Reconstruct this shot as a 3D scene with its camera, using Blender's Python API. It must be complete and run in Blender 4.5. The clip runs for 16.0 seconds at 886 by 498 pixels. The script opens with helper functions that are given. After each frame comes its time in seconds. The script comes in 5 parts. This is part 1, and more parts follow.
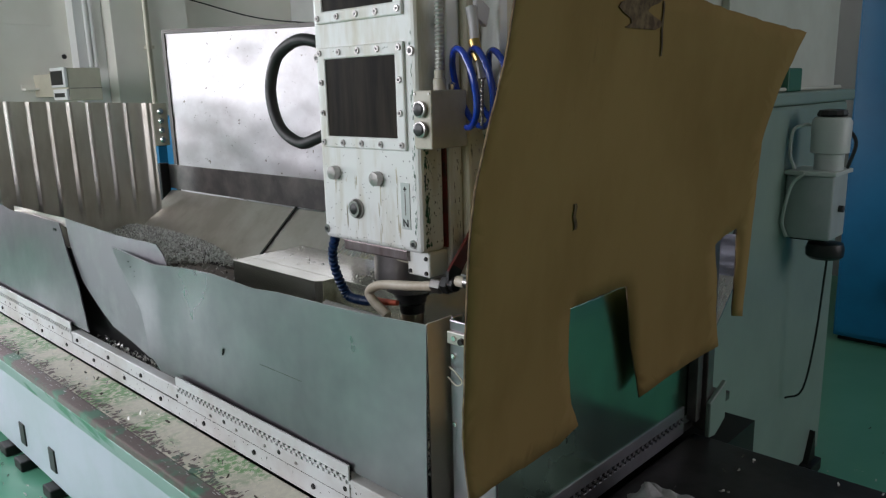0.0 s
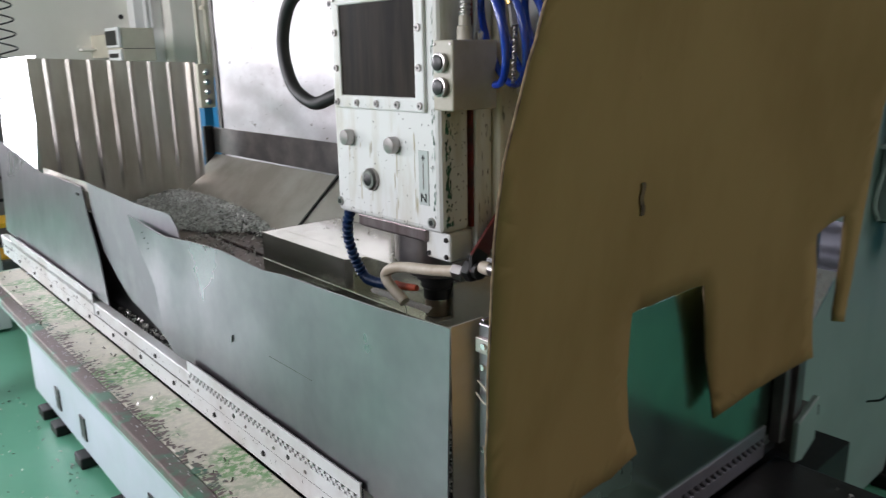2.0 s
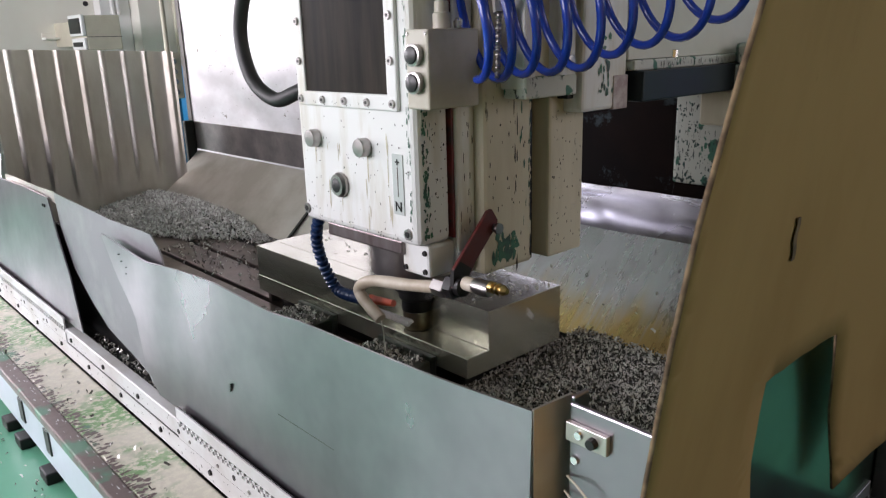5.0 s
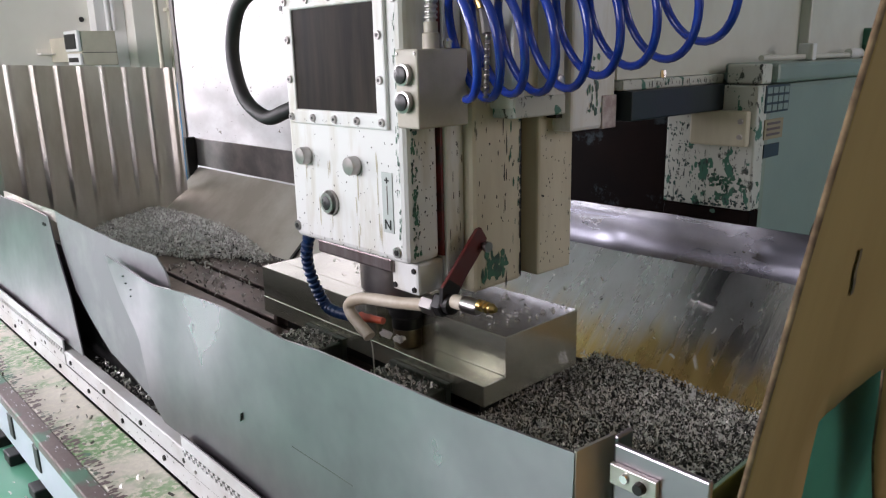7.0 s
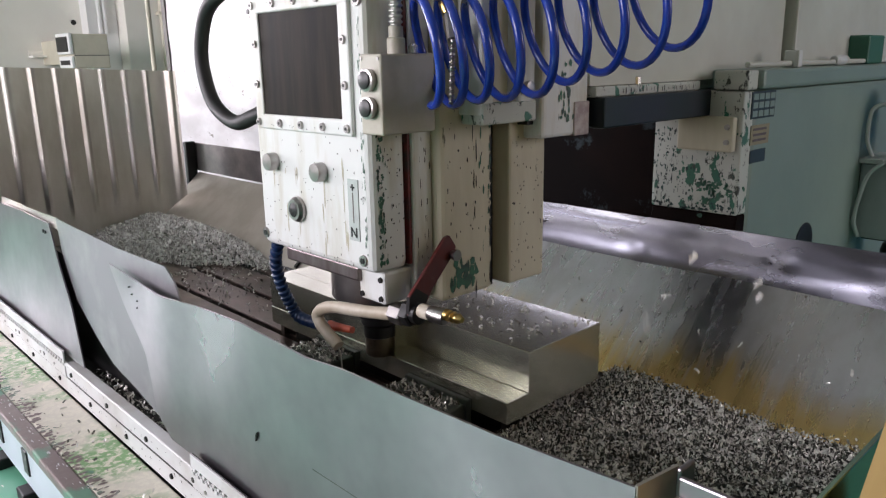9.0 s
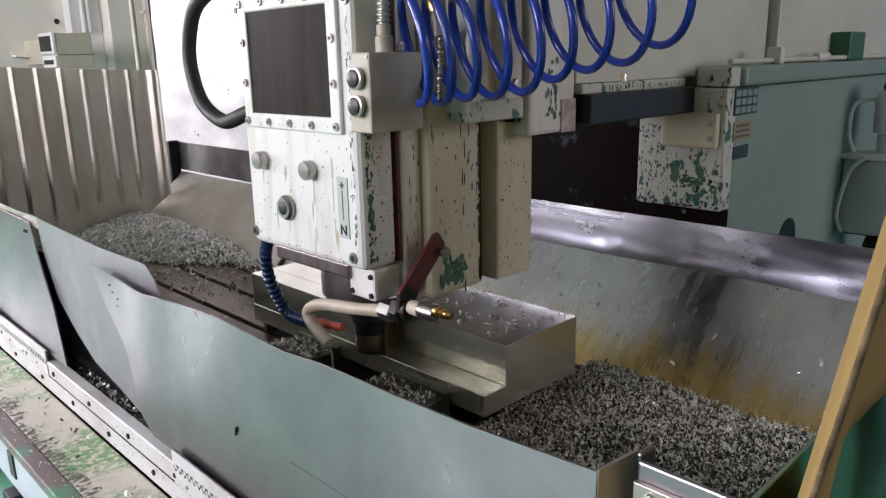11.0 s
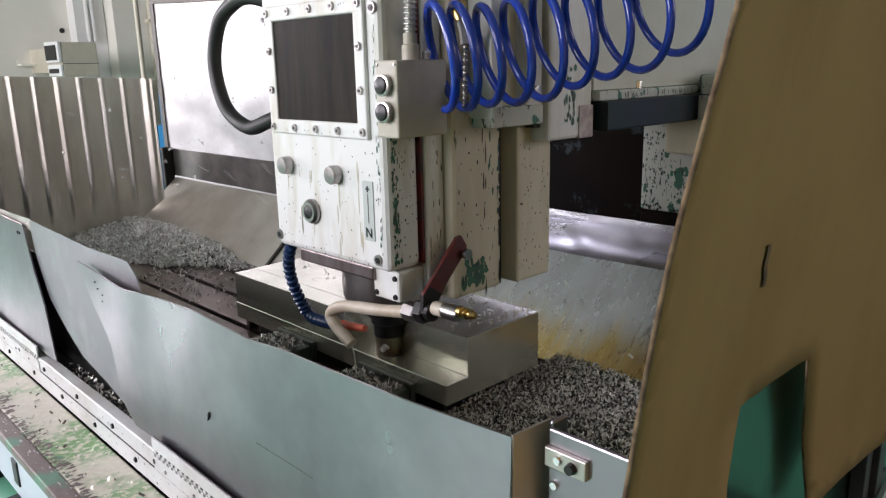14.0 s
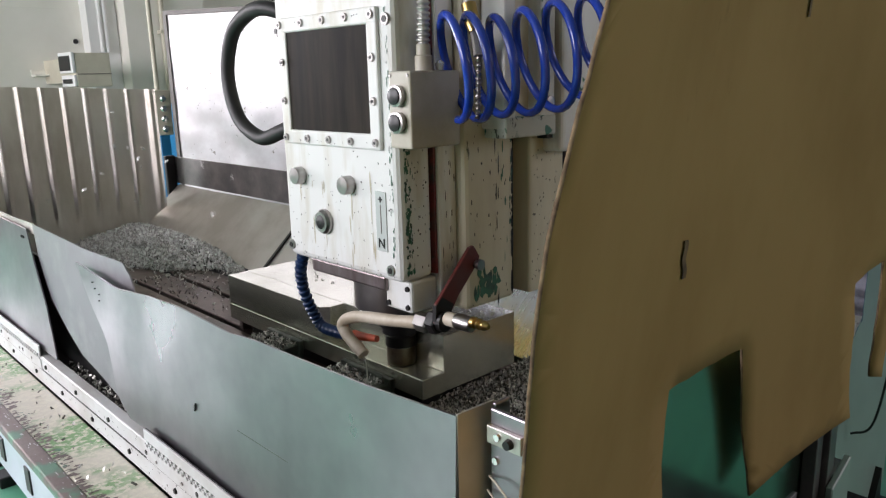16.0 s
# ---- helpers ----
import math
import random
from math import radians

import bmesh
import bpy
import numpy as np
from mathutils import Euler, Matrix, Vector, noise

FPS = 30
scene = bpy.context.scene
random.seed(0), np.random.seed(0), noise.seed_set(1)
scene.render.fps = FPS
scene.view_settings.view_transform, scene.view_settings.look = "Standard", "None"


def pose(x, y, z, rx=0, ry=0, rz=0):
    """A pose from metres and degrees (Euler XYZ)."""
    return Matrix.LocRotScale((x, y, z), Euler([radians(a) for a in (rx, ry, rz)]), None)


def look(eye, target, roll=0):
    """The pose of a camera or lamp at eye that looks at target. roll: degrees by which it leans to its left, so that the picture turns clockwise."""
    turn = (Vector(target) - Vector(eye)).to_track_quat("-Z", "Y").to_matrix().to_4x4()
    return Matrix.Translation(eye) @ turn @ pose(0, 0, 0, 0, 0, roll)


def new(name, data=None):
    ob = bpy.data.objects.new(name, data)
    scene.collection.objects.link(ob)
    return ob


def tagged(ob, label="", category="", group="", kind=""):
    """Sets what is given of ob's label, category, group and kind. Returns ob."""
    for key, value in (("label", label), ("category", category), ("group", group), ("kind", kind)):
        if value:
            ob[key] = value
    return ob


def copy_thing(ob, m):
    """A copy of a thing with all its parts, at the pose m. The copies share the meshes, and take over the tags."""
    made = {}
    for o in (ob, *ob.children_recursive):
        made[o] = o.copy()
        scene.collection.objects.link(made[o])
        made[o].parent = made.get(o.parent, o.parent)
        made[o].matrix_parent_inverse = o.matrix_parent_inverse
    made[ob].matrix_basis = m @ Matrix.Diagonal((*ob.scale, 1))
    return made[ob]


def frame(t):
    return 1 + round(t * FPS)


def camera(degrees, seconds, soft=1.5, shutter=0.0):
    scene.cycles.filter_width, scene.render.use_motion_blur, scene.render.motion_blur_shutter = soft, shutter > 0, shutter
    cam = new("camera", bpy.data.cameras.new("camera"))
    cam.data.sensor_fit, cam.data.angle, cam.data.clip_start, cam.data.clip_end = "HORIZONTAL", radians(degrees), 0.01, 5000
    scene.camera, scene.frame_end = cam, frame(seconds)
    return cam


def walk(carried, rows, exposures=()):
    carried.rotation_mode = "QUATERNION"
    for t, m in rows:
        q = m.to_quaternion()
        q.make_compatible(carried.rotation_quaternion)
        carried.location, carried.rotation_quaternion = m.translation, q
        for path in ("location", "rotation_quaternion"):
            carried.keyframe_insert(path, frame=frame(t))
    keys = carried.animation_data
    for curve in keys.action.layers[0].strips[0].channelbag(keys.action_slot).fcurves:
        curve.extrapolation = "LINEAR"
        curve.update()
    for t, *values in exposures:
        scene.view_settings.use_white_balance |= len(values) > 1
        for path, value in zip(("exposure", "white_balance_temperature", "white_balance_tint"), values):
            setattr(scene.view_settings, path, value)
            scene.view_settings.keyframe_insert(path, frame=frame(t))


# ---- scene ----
cam = camera(61.835, 16.0, soft=1.25, shutter=0.4)
PATH = [
    (0.0, pose(1.2746, -0.9724, 1.5141, 77.778, 1.483, 43.781)),
    (0.5, pose(1.2443, -0.9759, 1.5242, 78.018, 1.391, 43.988)),
    (1.0, pose(1.2197, -0.9626, 1.5230, 77.702, 0.994, 43.888)),
    (1.5, pose(1.2091, -0.9342, 1.5006, 75.470, 0.914, 43.248)),
    (2.0, pose(1.1732, -0.7821, 1.4856, 75.492, 1.003, 48.799)),
    (2.5, pose(1.1233, -0.7309, 1.4704, 74.038, 1.761, 52.756)),
    (3.0, pose(1.0739, -0.7395, 1.4754, 74.696, 1.710, 48.085)),
    (3.5, pose(1.0764, -0.7019, 1.4923, 74.204, 0.824, 50.005)),
    (4.0, pose(1.0748, -0.6904, 1.4965, 73.682, 1.549, 49.158)),
    (4.2, pose(1.0711, -0.6894, 1.4959, 73.641, 1.491, 48.474)),
    (6.3, pose(1.0789, -0.6884, 1.4979, 74.926, 1.508, 46.677)),
    (6.5, pose(1.0799, -0.6917, 1.4998, 75.217, 1.468, 46.942)),
    (7.0, pose(1.0793, -0.6899, 1.5000, 75.477, 1.290, 46.836)),
    (7.5, pose(1.0859, -0.6940, 1.5020, 75.871, 1.114, 46.930)),
    (8.0, pose(1.0901, -0.6938, 1.5002, 75.770, 0.962, 46.780)),
    (8.5, pose(1.0912, -0.6939, 1.4997, 76.026, 0.953, 46.642)),
    (9.0, pose(1.0905, -0.6914, 1.4998, 75.822, 0.986, 46.332)),
    (11.5, pose(1.0970, -0.6895, 1.5001, 75.712, 1.245, 45.219)),
    (12.0, pose(1.0967, -0.6876, 1.4994, 75.822, 1.217, 45.055)),
    (12.5, pose(1.0940, -0.6901, 1.4986, 75.741, 1.240, 44.936)),
    (13.0, pose(1.0906, -0.6931, 1.4995, 76.014, 1.049, 45.624)),
    (13.5, pose(1.0931, -0.6952, 1.4997, 76.112, 1.148, 45.562)),
    (14.0, pose(1.0957, -0.6957, 1.4991, 76.280, 1.265, 45.569)),
    (14.5, pose(1.0903, -0.6968, 1.5002, 76.597, 1.258, 45.895)),
    (15.0, pose(1.0900, -0.6981, 1.5002, 76.760, 1.127, 46.012)),
    (15.5, pose(1.0902, -0.7009, 1.5005, 76.852, 1.299, 46.144)),
    (16.0, pose(1.0897, -0.7029, 1.5010, 76.990, 1.369, 46.234)),
]
walk(cam, PATH, exposures=[(0.0, -0.60, 6450, 17), (1.6, -0.44, 6450, 18), (2.4, -0.06, 6600, 22), (7.0, 0.04, 6650, 26), (12.0, 0.06, 6700, 26), (16.0, 0.02, 6650, 22)])

# travel of the machine table along x, and of the milling head along y
TABLE_ROWS = [
    (0.0, pose(-0.2321, 0, 0)),
    (0.5, pose(-0.2517, 0, 0)),
    (1.0, pose(-0.2518, 0, 0)),
    (1.5, pose(-0.2332, 0, 0)),
    (2.0, pose(-0.2040, 0, 0)),
    (2.5, pose(-0.1838, 0, 0)),
    (3.0, pose(-0.1624, 0, 0)),
    (3.5, pose(-0.1379, 0, 0)),
    (4.0, pose(-0.1149, 0, 0)),
    (4.2, pose(-0.1068, 0, 0)),
    (6.3, pose(-0.0109, 0, 0)),
    (6.5, pose(-0.0113, 0, 0)),
    (7.0, pose(-0.0000, 0, 0)),
    (7.5, pose(0.0199, 0, 0)),
    (8.0, pose(0.0399, 0, 0)),
    (8.5, pose(0.0607, 0, 0)),
    (9.0, pose(0.0806, 0, 0)),
    (11.5, pose(0.0423, 0, 0)),
    (12.0, pose(0.0203, 0, 0)),
    (12.5, pose(0.0008, 0, 0)),
    (13.0, pose(-0.0120, 0, 0)),
    (13.5, pose(-0.0207, 0, 0)),
    (14.0, pose(-0.0447, 0, 0)),
    (14.5, pose(-0.0713, 0, 0)),
    (15.0, pose(-0.0931, 0, 0)),
    (15.5, pose(-0.1177, 0, 0)),
    (16.0, pose(-0.1446, 0, 0)),
]
HEAD_ROWS = [
    (0.0, pose(0, 0.0187, 0)),
    (0.5, pose(0, 0.0187, 0)),
    (1.0, pose(0, 0.0106, 0)),
    (1.5, pose(0, 0.0085, 0)),
    (2.0, pose(0, 0.0094, 0)),
    (2.5, pose(0, 0.0073, 0)),
    (3.0, pose(0, 0.0097, 0)),
    (3.5, pose(0, 0.0045, 0)),
    (4.0, pose(0, 0.0065, 0)),
    (4.2, pose(0, 0.0057, 0)),
    (6.3, pose(0, 0.0053, 0)),
    (6.5, pose(0, 0.0040, 0)),
    (7.0, pose(0, 0.0001, 0)),
    (7.5, pose(0, -0.0109, 0)),
    (8.0, pose(0, -0.0216, 0)),
    (8.5, pose(0, -0.0329, 0)),
    (9.0, pose(0, -0.0435, 0)),
    (11.5, pose(0, -0.0278, 0)),
    (12.0, pose(0, -0.0156, 0)),
    (12.5, pose(0, -0.0061, 0)),
    (13.0, pose(0, 0.0029, 0)),
    (13.5, pose(0, 0.0024, 0)),
    (14.0, pose(0, 0.0021, 0)),
    (14.5, pose(0, 0.0002, 0)),
    (15.0, pose(0, 0.0015, 0)),
    (15.5, pose(0, 0.0002, 0)),
    (16.0, pose(0, -0.0024, 0)),
]

# ---- world and light ----
world = bpy.data.worlds.new("world")
scene.world = world
world.use_nodes = True
wn, wl = world.node_tree.nodes, world.node_tree.links
sky = wn.new("ShaderNodeTexSky")
sky.sky_type, sky.sun_disc = "NISHITA", False
sky.sun_elevation, sky.sun_rotation = radians(38), radians(200)
wl.new(sky.outputs[0], wn["Background"].inputs[0])
wn["Background"].inputs[1].default_value = 0.06


def window_lamp(name, eye, target, w, h, watts, colour=(0.93, 0.97, 1.0)):
    lamp = bpy.data.lights.new(name, "AREA")
    lamp.shape, lamp.size, lamp.size_y, lamp.energy, lamp.color = "RECTANGLE", w, h, watts, colour
    ob = new(name, lamp)
    ob.matrix_world = look(eye, target)
    return ob


window_lamp("window_light_front", (-2.4, -4.78, 2.5), (-2.4, 0, 2.1), 4.8, 2.1, 330)
window_lamp("window_light_left", (-8.98, -2.5, 2.4), (0, -2.5, 2.0), 3.6, 2.2, 390)
window_lamp("window_light_right", (4.48, 3.0, 2.4), (0.5, 2.2, 0.9), 2.6, 2.0, 60, (1.0, 0.98, 0.95))

# ---- materials ----
MATS = {}


def mat(name, base, rough=0.5, metal=0.0, second=None, scale=6.0, spread=(0.4, 0.62), bump=0.0, bump_scale=60.0,
        third=None, third_scale=14.0, third_spread=(0.62, 0.68), stretch=(1, 1, 1), rough2=None, coat=0.0, spec=0.5):
    """A surface of one colour that goes over into a second in soft patches and a third in sharp flecks."""
    if name in MATS:
        return MATS[name]
    m = bpy.data.materials.new(name)
    m.use_nodes = True
    n, l = m.node_tree.nodes, m.node_tree.links
    b = n["Principled BSDF"]
    b.inputs["Roughness"].default_value, b.inputs["Metallic"].default_value = rough, metal
    b.inputs["Coat Weight"].default_value = coat
    b.inputs["Specular IOR Level"].default_value = spec
    co = n.new("ShaderNodeTexCoord")
    mp = n.new("ShaderNodeMapping")
    mp.inputs["Scale"].default_value = stretch
    l.new(co.outputs["Object"], mp.inputs[0])

    def mask(sc, lo, hi, detail=5.0, w=0.6):
        t = n.new("ShaderNodeTexNoise")
        t.inputs["Scale"].default_value, t.inputs["Detail"].default_value, t.inputs["Roughness"].default_value = sc, detail, w
        l.new(mp.outputs[0], t.inputs["Vector"])
        r = n.new("ShaderNodeMapRange")
        r.inputs[1].default_value, r.inputs[2].default_value = lo, hi
        l.new(t.outputs[0], r.inputs[0])
        return r.outputs[0]

    def mix(a, bb, f):
        x = n.new("ShaderNodeMix")
        x.data_type = "RGBA"
        for sock, v in ((x.inputs[6], a), (x.inputs[7], bb)):
            if isinstance(v, tuple):
                sock.default_value = (*v, 1)
            else:
                l.new(v, sock)
        l.new(f, x.inputs[0])
        return x.outputs[2]

    col = base
    if second:
        f = mask(scale, *spread)
        col = mix(col, second, f)
        if rough2 is not None:
            r = n.new("ShaderNodeMapRange")
            r.inputs[3].default_value, r.inputs[4].default_value = rough, rough2
            l.new(f, r.inputs[0])
            l.new(r.outputs[0], b.inputs["Roughness"])
    if third:
        col = mix(col, third, mask(third_scale, *third_spread, 8.0, 0.7))
    if isinstance(col, tuple):
        b.inputs["Base Color"].default_value = (*col, 1)
    else:
        l.new(col, b.inputs["Base Color"])
    if bump:
        t = n.new("ShaderNodeTexNoise")
        t.inputs["Scale"].default_value, t.inputs["Detail"].default_value = bump_scale, 4
        l.new(mp.outputs[0], t.inputs["Vector"])
        bp = n.new("ShaderNodeBump")
        bp.inputs["Strength"].default_value, bp.inputs["Distance"].default_value = bump, 0.004
        l.new(t.outputs[0], bp.inputs["Height"])
        l.new(bp.outputs[0], b.inputs["Normal"])
    MATS[name] = m
    return m


PAINT = mat("white machine paint", (0.70, 0.72, 0.70), 0.40, second=(0.47, 0.43, 0.31), scale=8, spread=(0.47, 0.74),
            third=(0.16, 0.17, 0.12), third_scale=40, third_spread=(0.685, 0.72), bump=0.12, bump_scale=25, stretch=(2.0, 2.0, 0.42))
PAINT_SIDE = mat("stained machine paint", (0.60, 0.57, 0.44), 0.45, second=(0.44, 0.40, 0.28), scale=6, spread=(0.4, 0.7),
                 third=(0.06, 0.07, 0.04), third_scale=30, third_spread=(0.655, 0.70), bump=0.15, bump_scale=30, stretch=(1.5, 1.5, 0.32))
PAINT_PEEL = mat("peeling green paint", (0.52, 0.55, 0.50), 0.5, second=(0.03, 0.15, 0.10), scale=38, spread=(0.585, 0.60),
                 third=(0.05, 0.06, 0.05), third_scale=55, third_spread=(0.57, 0.61), bump=0.2, stretch=(1, 1, 0.6))
CAB = mat("grey green cabinet paint", (0.25, 0.335, 0.295), 0.38, second=(0.215, 0.29, 0.255), scale=2.5,
          third=(0.16, 0.17, 0.14), third_scale=30, third_spread=(0.72, 0.76), bump=0.06, bump_scale=40)
COLUMN = mat("pale column paint", (0.62, 0.64, 0.57), 0.45, second=(0.54, 0.55, 0.48), scale=3, bump=0.08, bump_scale=30,
             third=(0.2, 0.2, 0.15), third_scale=24, third_spread=(0.72, 0.78))
GALV = mat("galvanised sheet", (0.46, 0.41, 0.455), 0.25, 1.0, second=(0.22, 0.205, 0.225), scale=2.4, spread=(0.34, 0.74),
           third=(0.2, 0.2, 0.2), third_scale=40, third_spread=(0.79, 0.84), rough2=0.38, bump=0.035, bump_scale=6)
GALV_PALE = mat("pale galvanised sheet", (0.41, 0.39, 0.41), 0.34, 1.0, second=(0.31, 0.30, 0.32), scale=3, rough2=0.5, bump=0.05, bump_scale=10)
GALV_DULL = mat("dull steel sheet", (0.58, 0.55, 0.51), 0.42, 1.0, second=(0.46, 0.42, 0.37), scale=4, rough2=0.5,
                third=(0.15, 0.12, 0.1), third_scale=45, third_spread=(0.70, 0.76), bump=0.06, bump_scale=10)
BLUISH = mat("dented bluish steel sheet", (0.40, 0.41, 0.48), 0.22, 1.0, second=(0.27, 0.27, 0.32), scale=5, spread=(0.35, 0.7), rough2=0.34,
             third=(0.16, 0.15, 0.15), third_scale=45, third_spread=(0.70, 0.75), bump=0.10, bump_scale=9, stretch=(0.8, 1, 1.6))
CORR = mat("ribbed steel sheet", (0.82, 0.78, 0.72), 0.36, 1.0, second=(0.62, 0.57, 0.50), scale=5, rough2=0.46, stretch=(1, 1, 0.35),
           third=(0.2, 0.17, 0.14), third_scale=50, third_spread=(0.7, 0.76))
# Plain steel; the green floor's reflection is tinted into the base colour.
ENDWALL = mat("steel sheet tinted by floor reflection", (0.36, 0.52, 0.42), 0.14, 1.0, second=(0.28, 0.42, 0.34), scale=3, rough2=0.28)
# Near-black base carries the deep shade under the slide.
CASTING = mat("oily casting coloured in deep shade", (0.004, 0.003, 0.003), 0.65, second=(0.010, 0.005, 0.004), scale=3, spec=0.04,
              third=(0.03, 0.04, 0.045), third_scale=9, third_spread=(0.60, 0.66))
BLACKBAR = mat("oily dark steel", (0.14, 0.13, 0.13), 0.38, 0.8, second=(0.24, 0.22, 0.21), scale=7, bump=0.1)
TABLE = mat("oily cast iron", (0.17, 0.125, 0.105), 0.36, 0.75, second=(0.10, 0.075, 0.065), scale=9, bump=0.12, third=(0.32, 0.27, 0.23),
            third_scale=30, third_spread=(0.62, 0.7))
ALU = mat("milled aluminium", (0.68, 0.68, 0.59), 0.14, 0.78, second=(0.58, 0.58, 0.48), scale=4, rough2=0.22, stretch=(1, 1, 3),
          bump=0.012, bump_scale=14)
VISE = mat("worn vise steel", (0.10, 0.12, 0.105), 0.4, 0.7, second=(0.20, 0.21, 0.185), scale=14, bump=0.15)
DARK = mat("black oily steel and gap shade", (0.012, 0.012, 0.012), 0.5, 0.4, second=(0.022, 0.020, 0.018), scale=10)
LEDGE = mat("worn ledge paint", (0.60, 0.57, 0.48), 0.34, second=(0.16, 0.34, 0.13), scale=3.2, spread=(0.47, 0.56), bump=0.3, bump_scale=60,
            third=(0.66, 0.63, 0.52), third_scale=62, third_spread=(0.475, 0.56), stretch=(1.3, 1.0, 1))
LEDGE_EDGE = mat("bare brown steel edge", (0.17, 0.13, 0.12), 0.4, 0.3, second=(0.10, 0.24, 0.16), scale=8, spread=(0.52, 0.6), bump=0.3)
LIP = mat("pale green lip paint", (0.42, 0.56, 0.52), 0.42, second=(0.10, 0.33, 0.20), scale=5, spread=(0.53, 0.58),
          third=(0.10, 0.08, 0.07), third_scale=18, third_spread=(0.66, 0.7), bump=0.12)
BASE = mat("pale blue base paint", (0.55, 0.60, 0.68), 0.40, second=(0.48, 0.56, 0.60), scale=3, bump=0.06,
           third=(0.2, 0.2, 0.2), third_scale=40, third_spread=(0.73, 0.78))
RAIL = mat("dirty white rail paint", (0.62, 0.63, 0.63), 0.42, second=(0.50, 0.48, 0.46), scale=6, bump=0.1,
           third=(0.08, 0.08, 0.08), third_scale=45, third_spread=(0.69, 0.73))
FLOOR = mat("green painted floor", (0.11, 0.36, 0.23), 0.28, second=(0.14, 0.40, 0.27), scale=1.3, bump=0.05, bump_scale=20,
            third=(0.06, 0.16, 0.12), third_scale=16, third_spread=(0.70, 0.77))
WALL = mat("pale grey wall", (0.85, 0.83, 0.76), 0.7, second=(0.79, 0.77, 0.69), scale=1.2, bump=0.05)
# Out-of-view walls and ceiling: greys set dark to hold down bounced light.
HALL_DARK = mat("dark unseen hall wall", (0.30, 0.30, 0.28), 0.7, second=(0.26, 0.26, 0.24), scale=1.0)
CEILING = mat("darkened unseen ceiling", (0.36, 0.36, 0.345), 0.7, second=(0.30, 0.30, 0.285), scale=1.0)
WALL_WHITE = mat("white wall", (0.82, 0.82, 0.80), 0.6, second=(0.76, 0.76, 0.74), scale=2)
BLUE = mat("blue steel cabinet", (0.01, 0.20, 0.42), 0.35, second=(0.012, 0.16, 0.34), scale=2, bump=0.05)
PANEL = mat("white splash panel", (0.78, 0.76, 0.78), 0.38, 0.3, second=(0.60, 0.57, 0.58), scale=4, bump=0.4, bump_scale=7,
            third=(0.16, 0.13, 0.10), third_scale=30, third_spread=(0.635, 0.665))
CARD = mat("brown cardboard", (0.335, 0.225, 0.088), 0.85, second=(0.265, 0.172, 0.062), scale=3.0, bump=0.08, bump_scale=14, spec=0.15,
           third=(0.17, 0.115, 0.045), third_scale=5, third_spread=(0.62, 0.76), stretch=(1, 1, 0.5))
CARD_EDGE = mat("torn cardboard edge", (0.22, 0.15, 0.08), 0.9, second=(0.09, 0.055, 0.03), scale=60, bump=0.3)
RUBBER = mat("black rubber", (0.009, 0.009, 0.009), 0.5, second=(0.016, 0.016, 0.016), scale=12, bump=0.1)
GLASS_DARK = mat("smoked window", (0.006, 0.005, 0.004), 0.40, spec=0.05, second=(0.030, 0.024, 0.018), scale=9, rough2=0.5, stretch=(3, 1, 0.3),
                 third=(0.12, 0.10, 0.08), third_scale=60, third_spread=(0.73, 0.78))
STEEL = mat("ground steel", (0.45, 0.43, 0.42), 0.3, 1.0, second=(0.35, 0.33, 0.32), scale=12)
STEEL_RED = mat("oil-stained steel", (0.36, 0.32, 0.32), 0.32, 0.9, second=(0.22, 0.17, 0.17), scale=7, stretch=(3, 1, 0.6))
RED = mat("red oxide paint", (0.13, 0.016, 0.013), 0.42, second=(0.10, 0.03, 0.03), scale=12, bump=0.15)
REDLINE = mat("red sealant", (0.16, 0.02, 0.02), 0.6, second=(0.05, 0.03, 0.03), scale=30)
GREENCHIP = mat("bared green undercoat", (0.04, 0.16, 0.10), 0.5, second=(0.03, 0.06, 0.05), scale=50)
BLUE_HOSE = mat("blue air hose", (0.008, 0.045, 0.36), 0.22, second=(0.007, 0.038, 0.30), scale=20, coat=0.3)
LOC = mat("dark blue hose segments", (0.006, 0.026, 0.085), 0.35, second=(0.010, 0.036, 0.11), scale=30)
ORANGE = mat("orange nozzle", (0.50, 0.08, 0.03), 0.45)
CREAM = mat("cream hose", (0.60, 0.55, 0.45), 0.45, second=(0.45, 0.38, 0.28), scale=14, bump=0.1)
COOLANT = mat("milky coolant", (0.55, 0.56, 0.50), 0.08, spec=0.6)
BRASS = mat("brass", (0.55, 0.38, 0.14), 0.28, 1.0)
CHROME = mat("chrome", (0.75, 0.75, 0.75), 0.16, 1.0)
BOX = mat("beige box paint", (0.50, 0.48, 0.41), 0.45, second=(0.40, 0.37, 0.29), scale=12, bump=0.08,
          third=(0.1, 0.09, 0.06), third_scale=50, third_spread=(0.68, 0.74))
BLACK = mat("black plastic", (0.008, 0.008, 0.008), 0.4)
CREAMBOX = mat("cream plastic box", (0.62, 0.58, 0.46), 0.45, second=(0.55, 0.51, 0.4), scale=5)
YELLOW = mat("yellow plastic crate", (0.75, 0.42, 0.02), 0.45)
GREYMETAL = mat("grey steel furniture", (0.16, 0.15, 0.14), 0.45, 0.2, second=(0.12, 0.11, 0.10), scale=5)
OFFWHITE = mat("off-white painted steel", (0.58, 0.62, 0.60), 0.4, second=(0.50, 0.53, 0.52), scale=5)
LABEL_BLUE = mat("dark printed plate", (0.03, 0.05, 0.06), 0.4)
LABEL_PALE = mat("pale printed plate", (0.45, 0.50, 0.48), 0.4)
LABEL_GOLD = mat("gold printed plate", (0.30, 0.26, 0.16), 0.4)
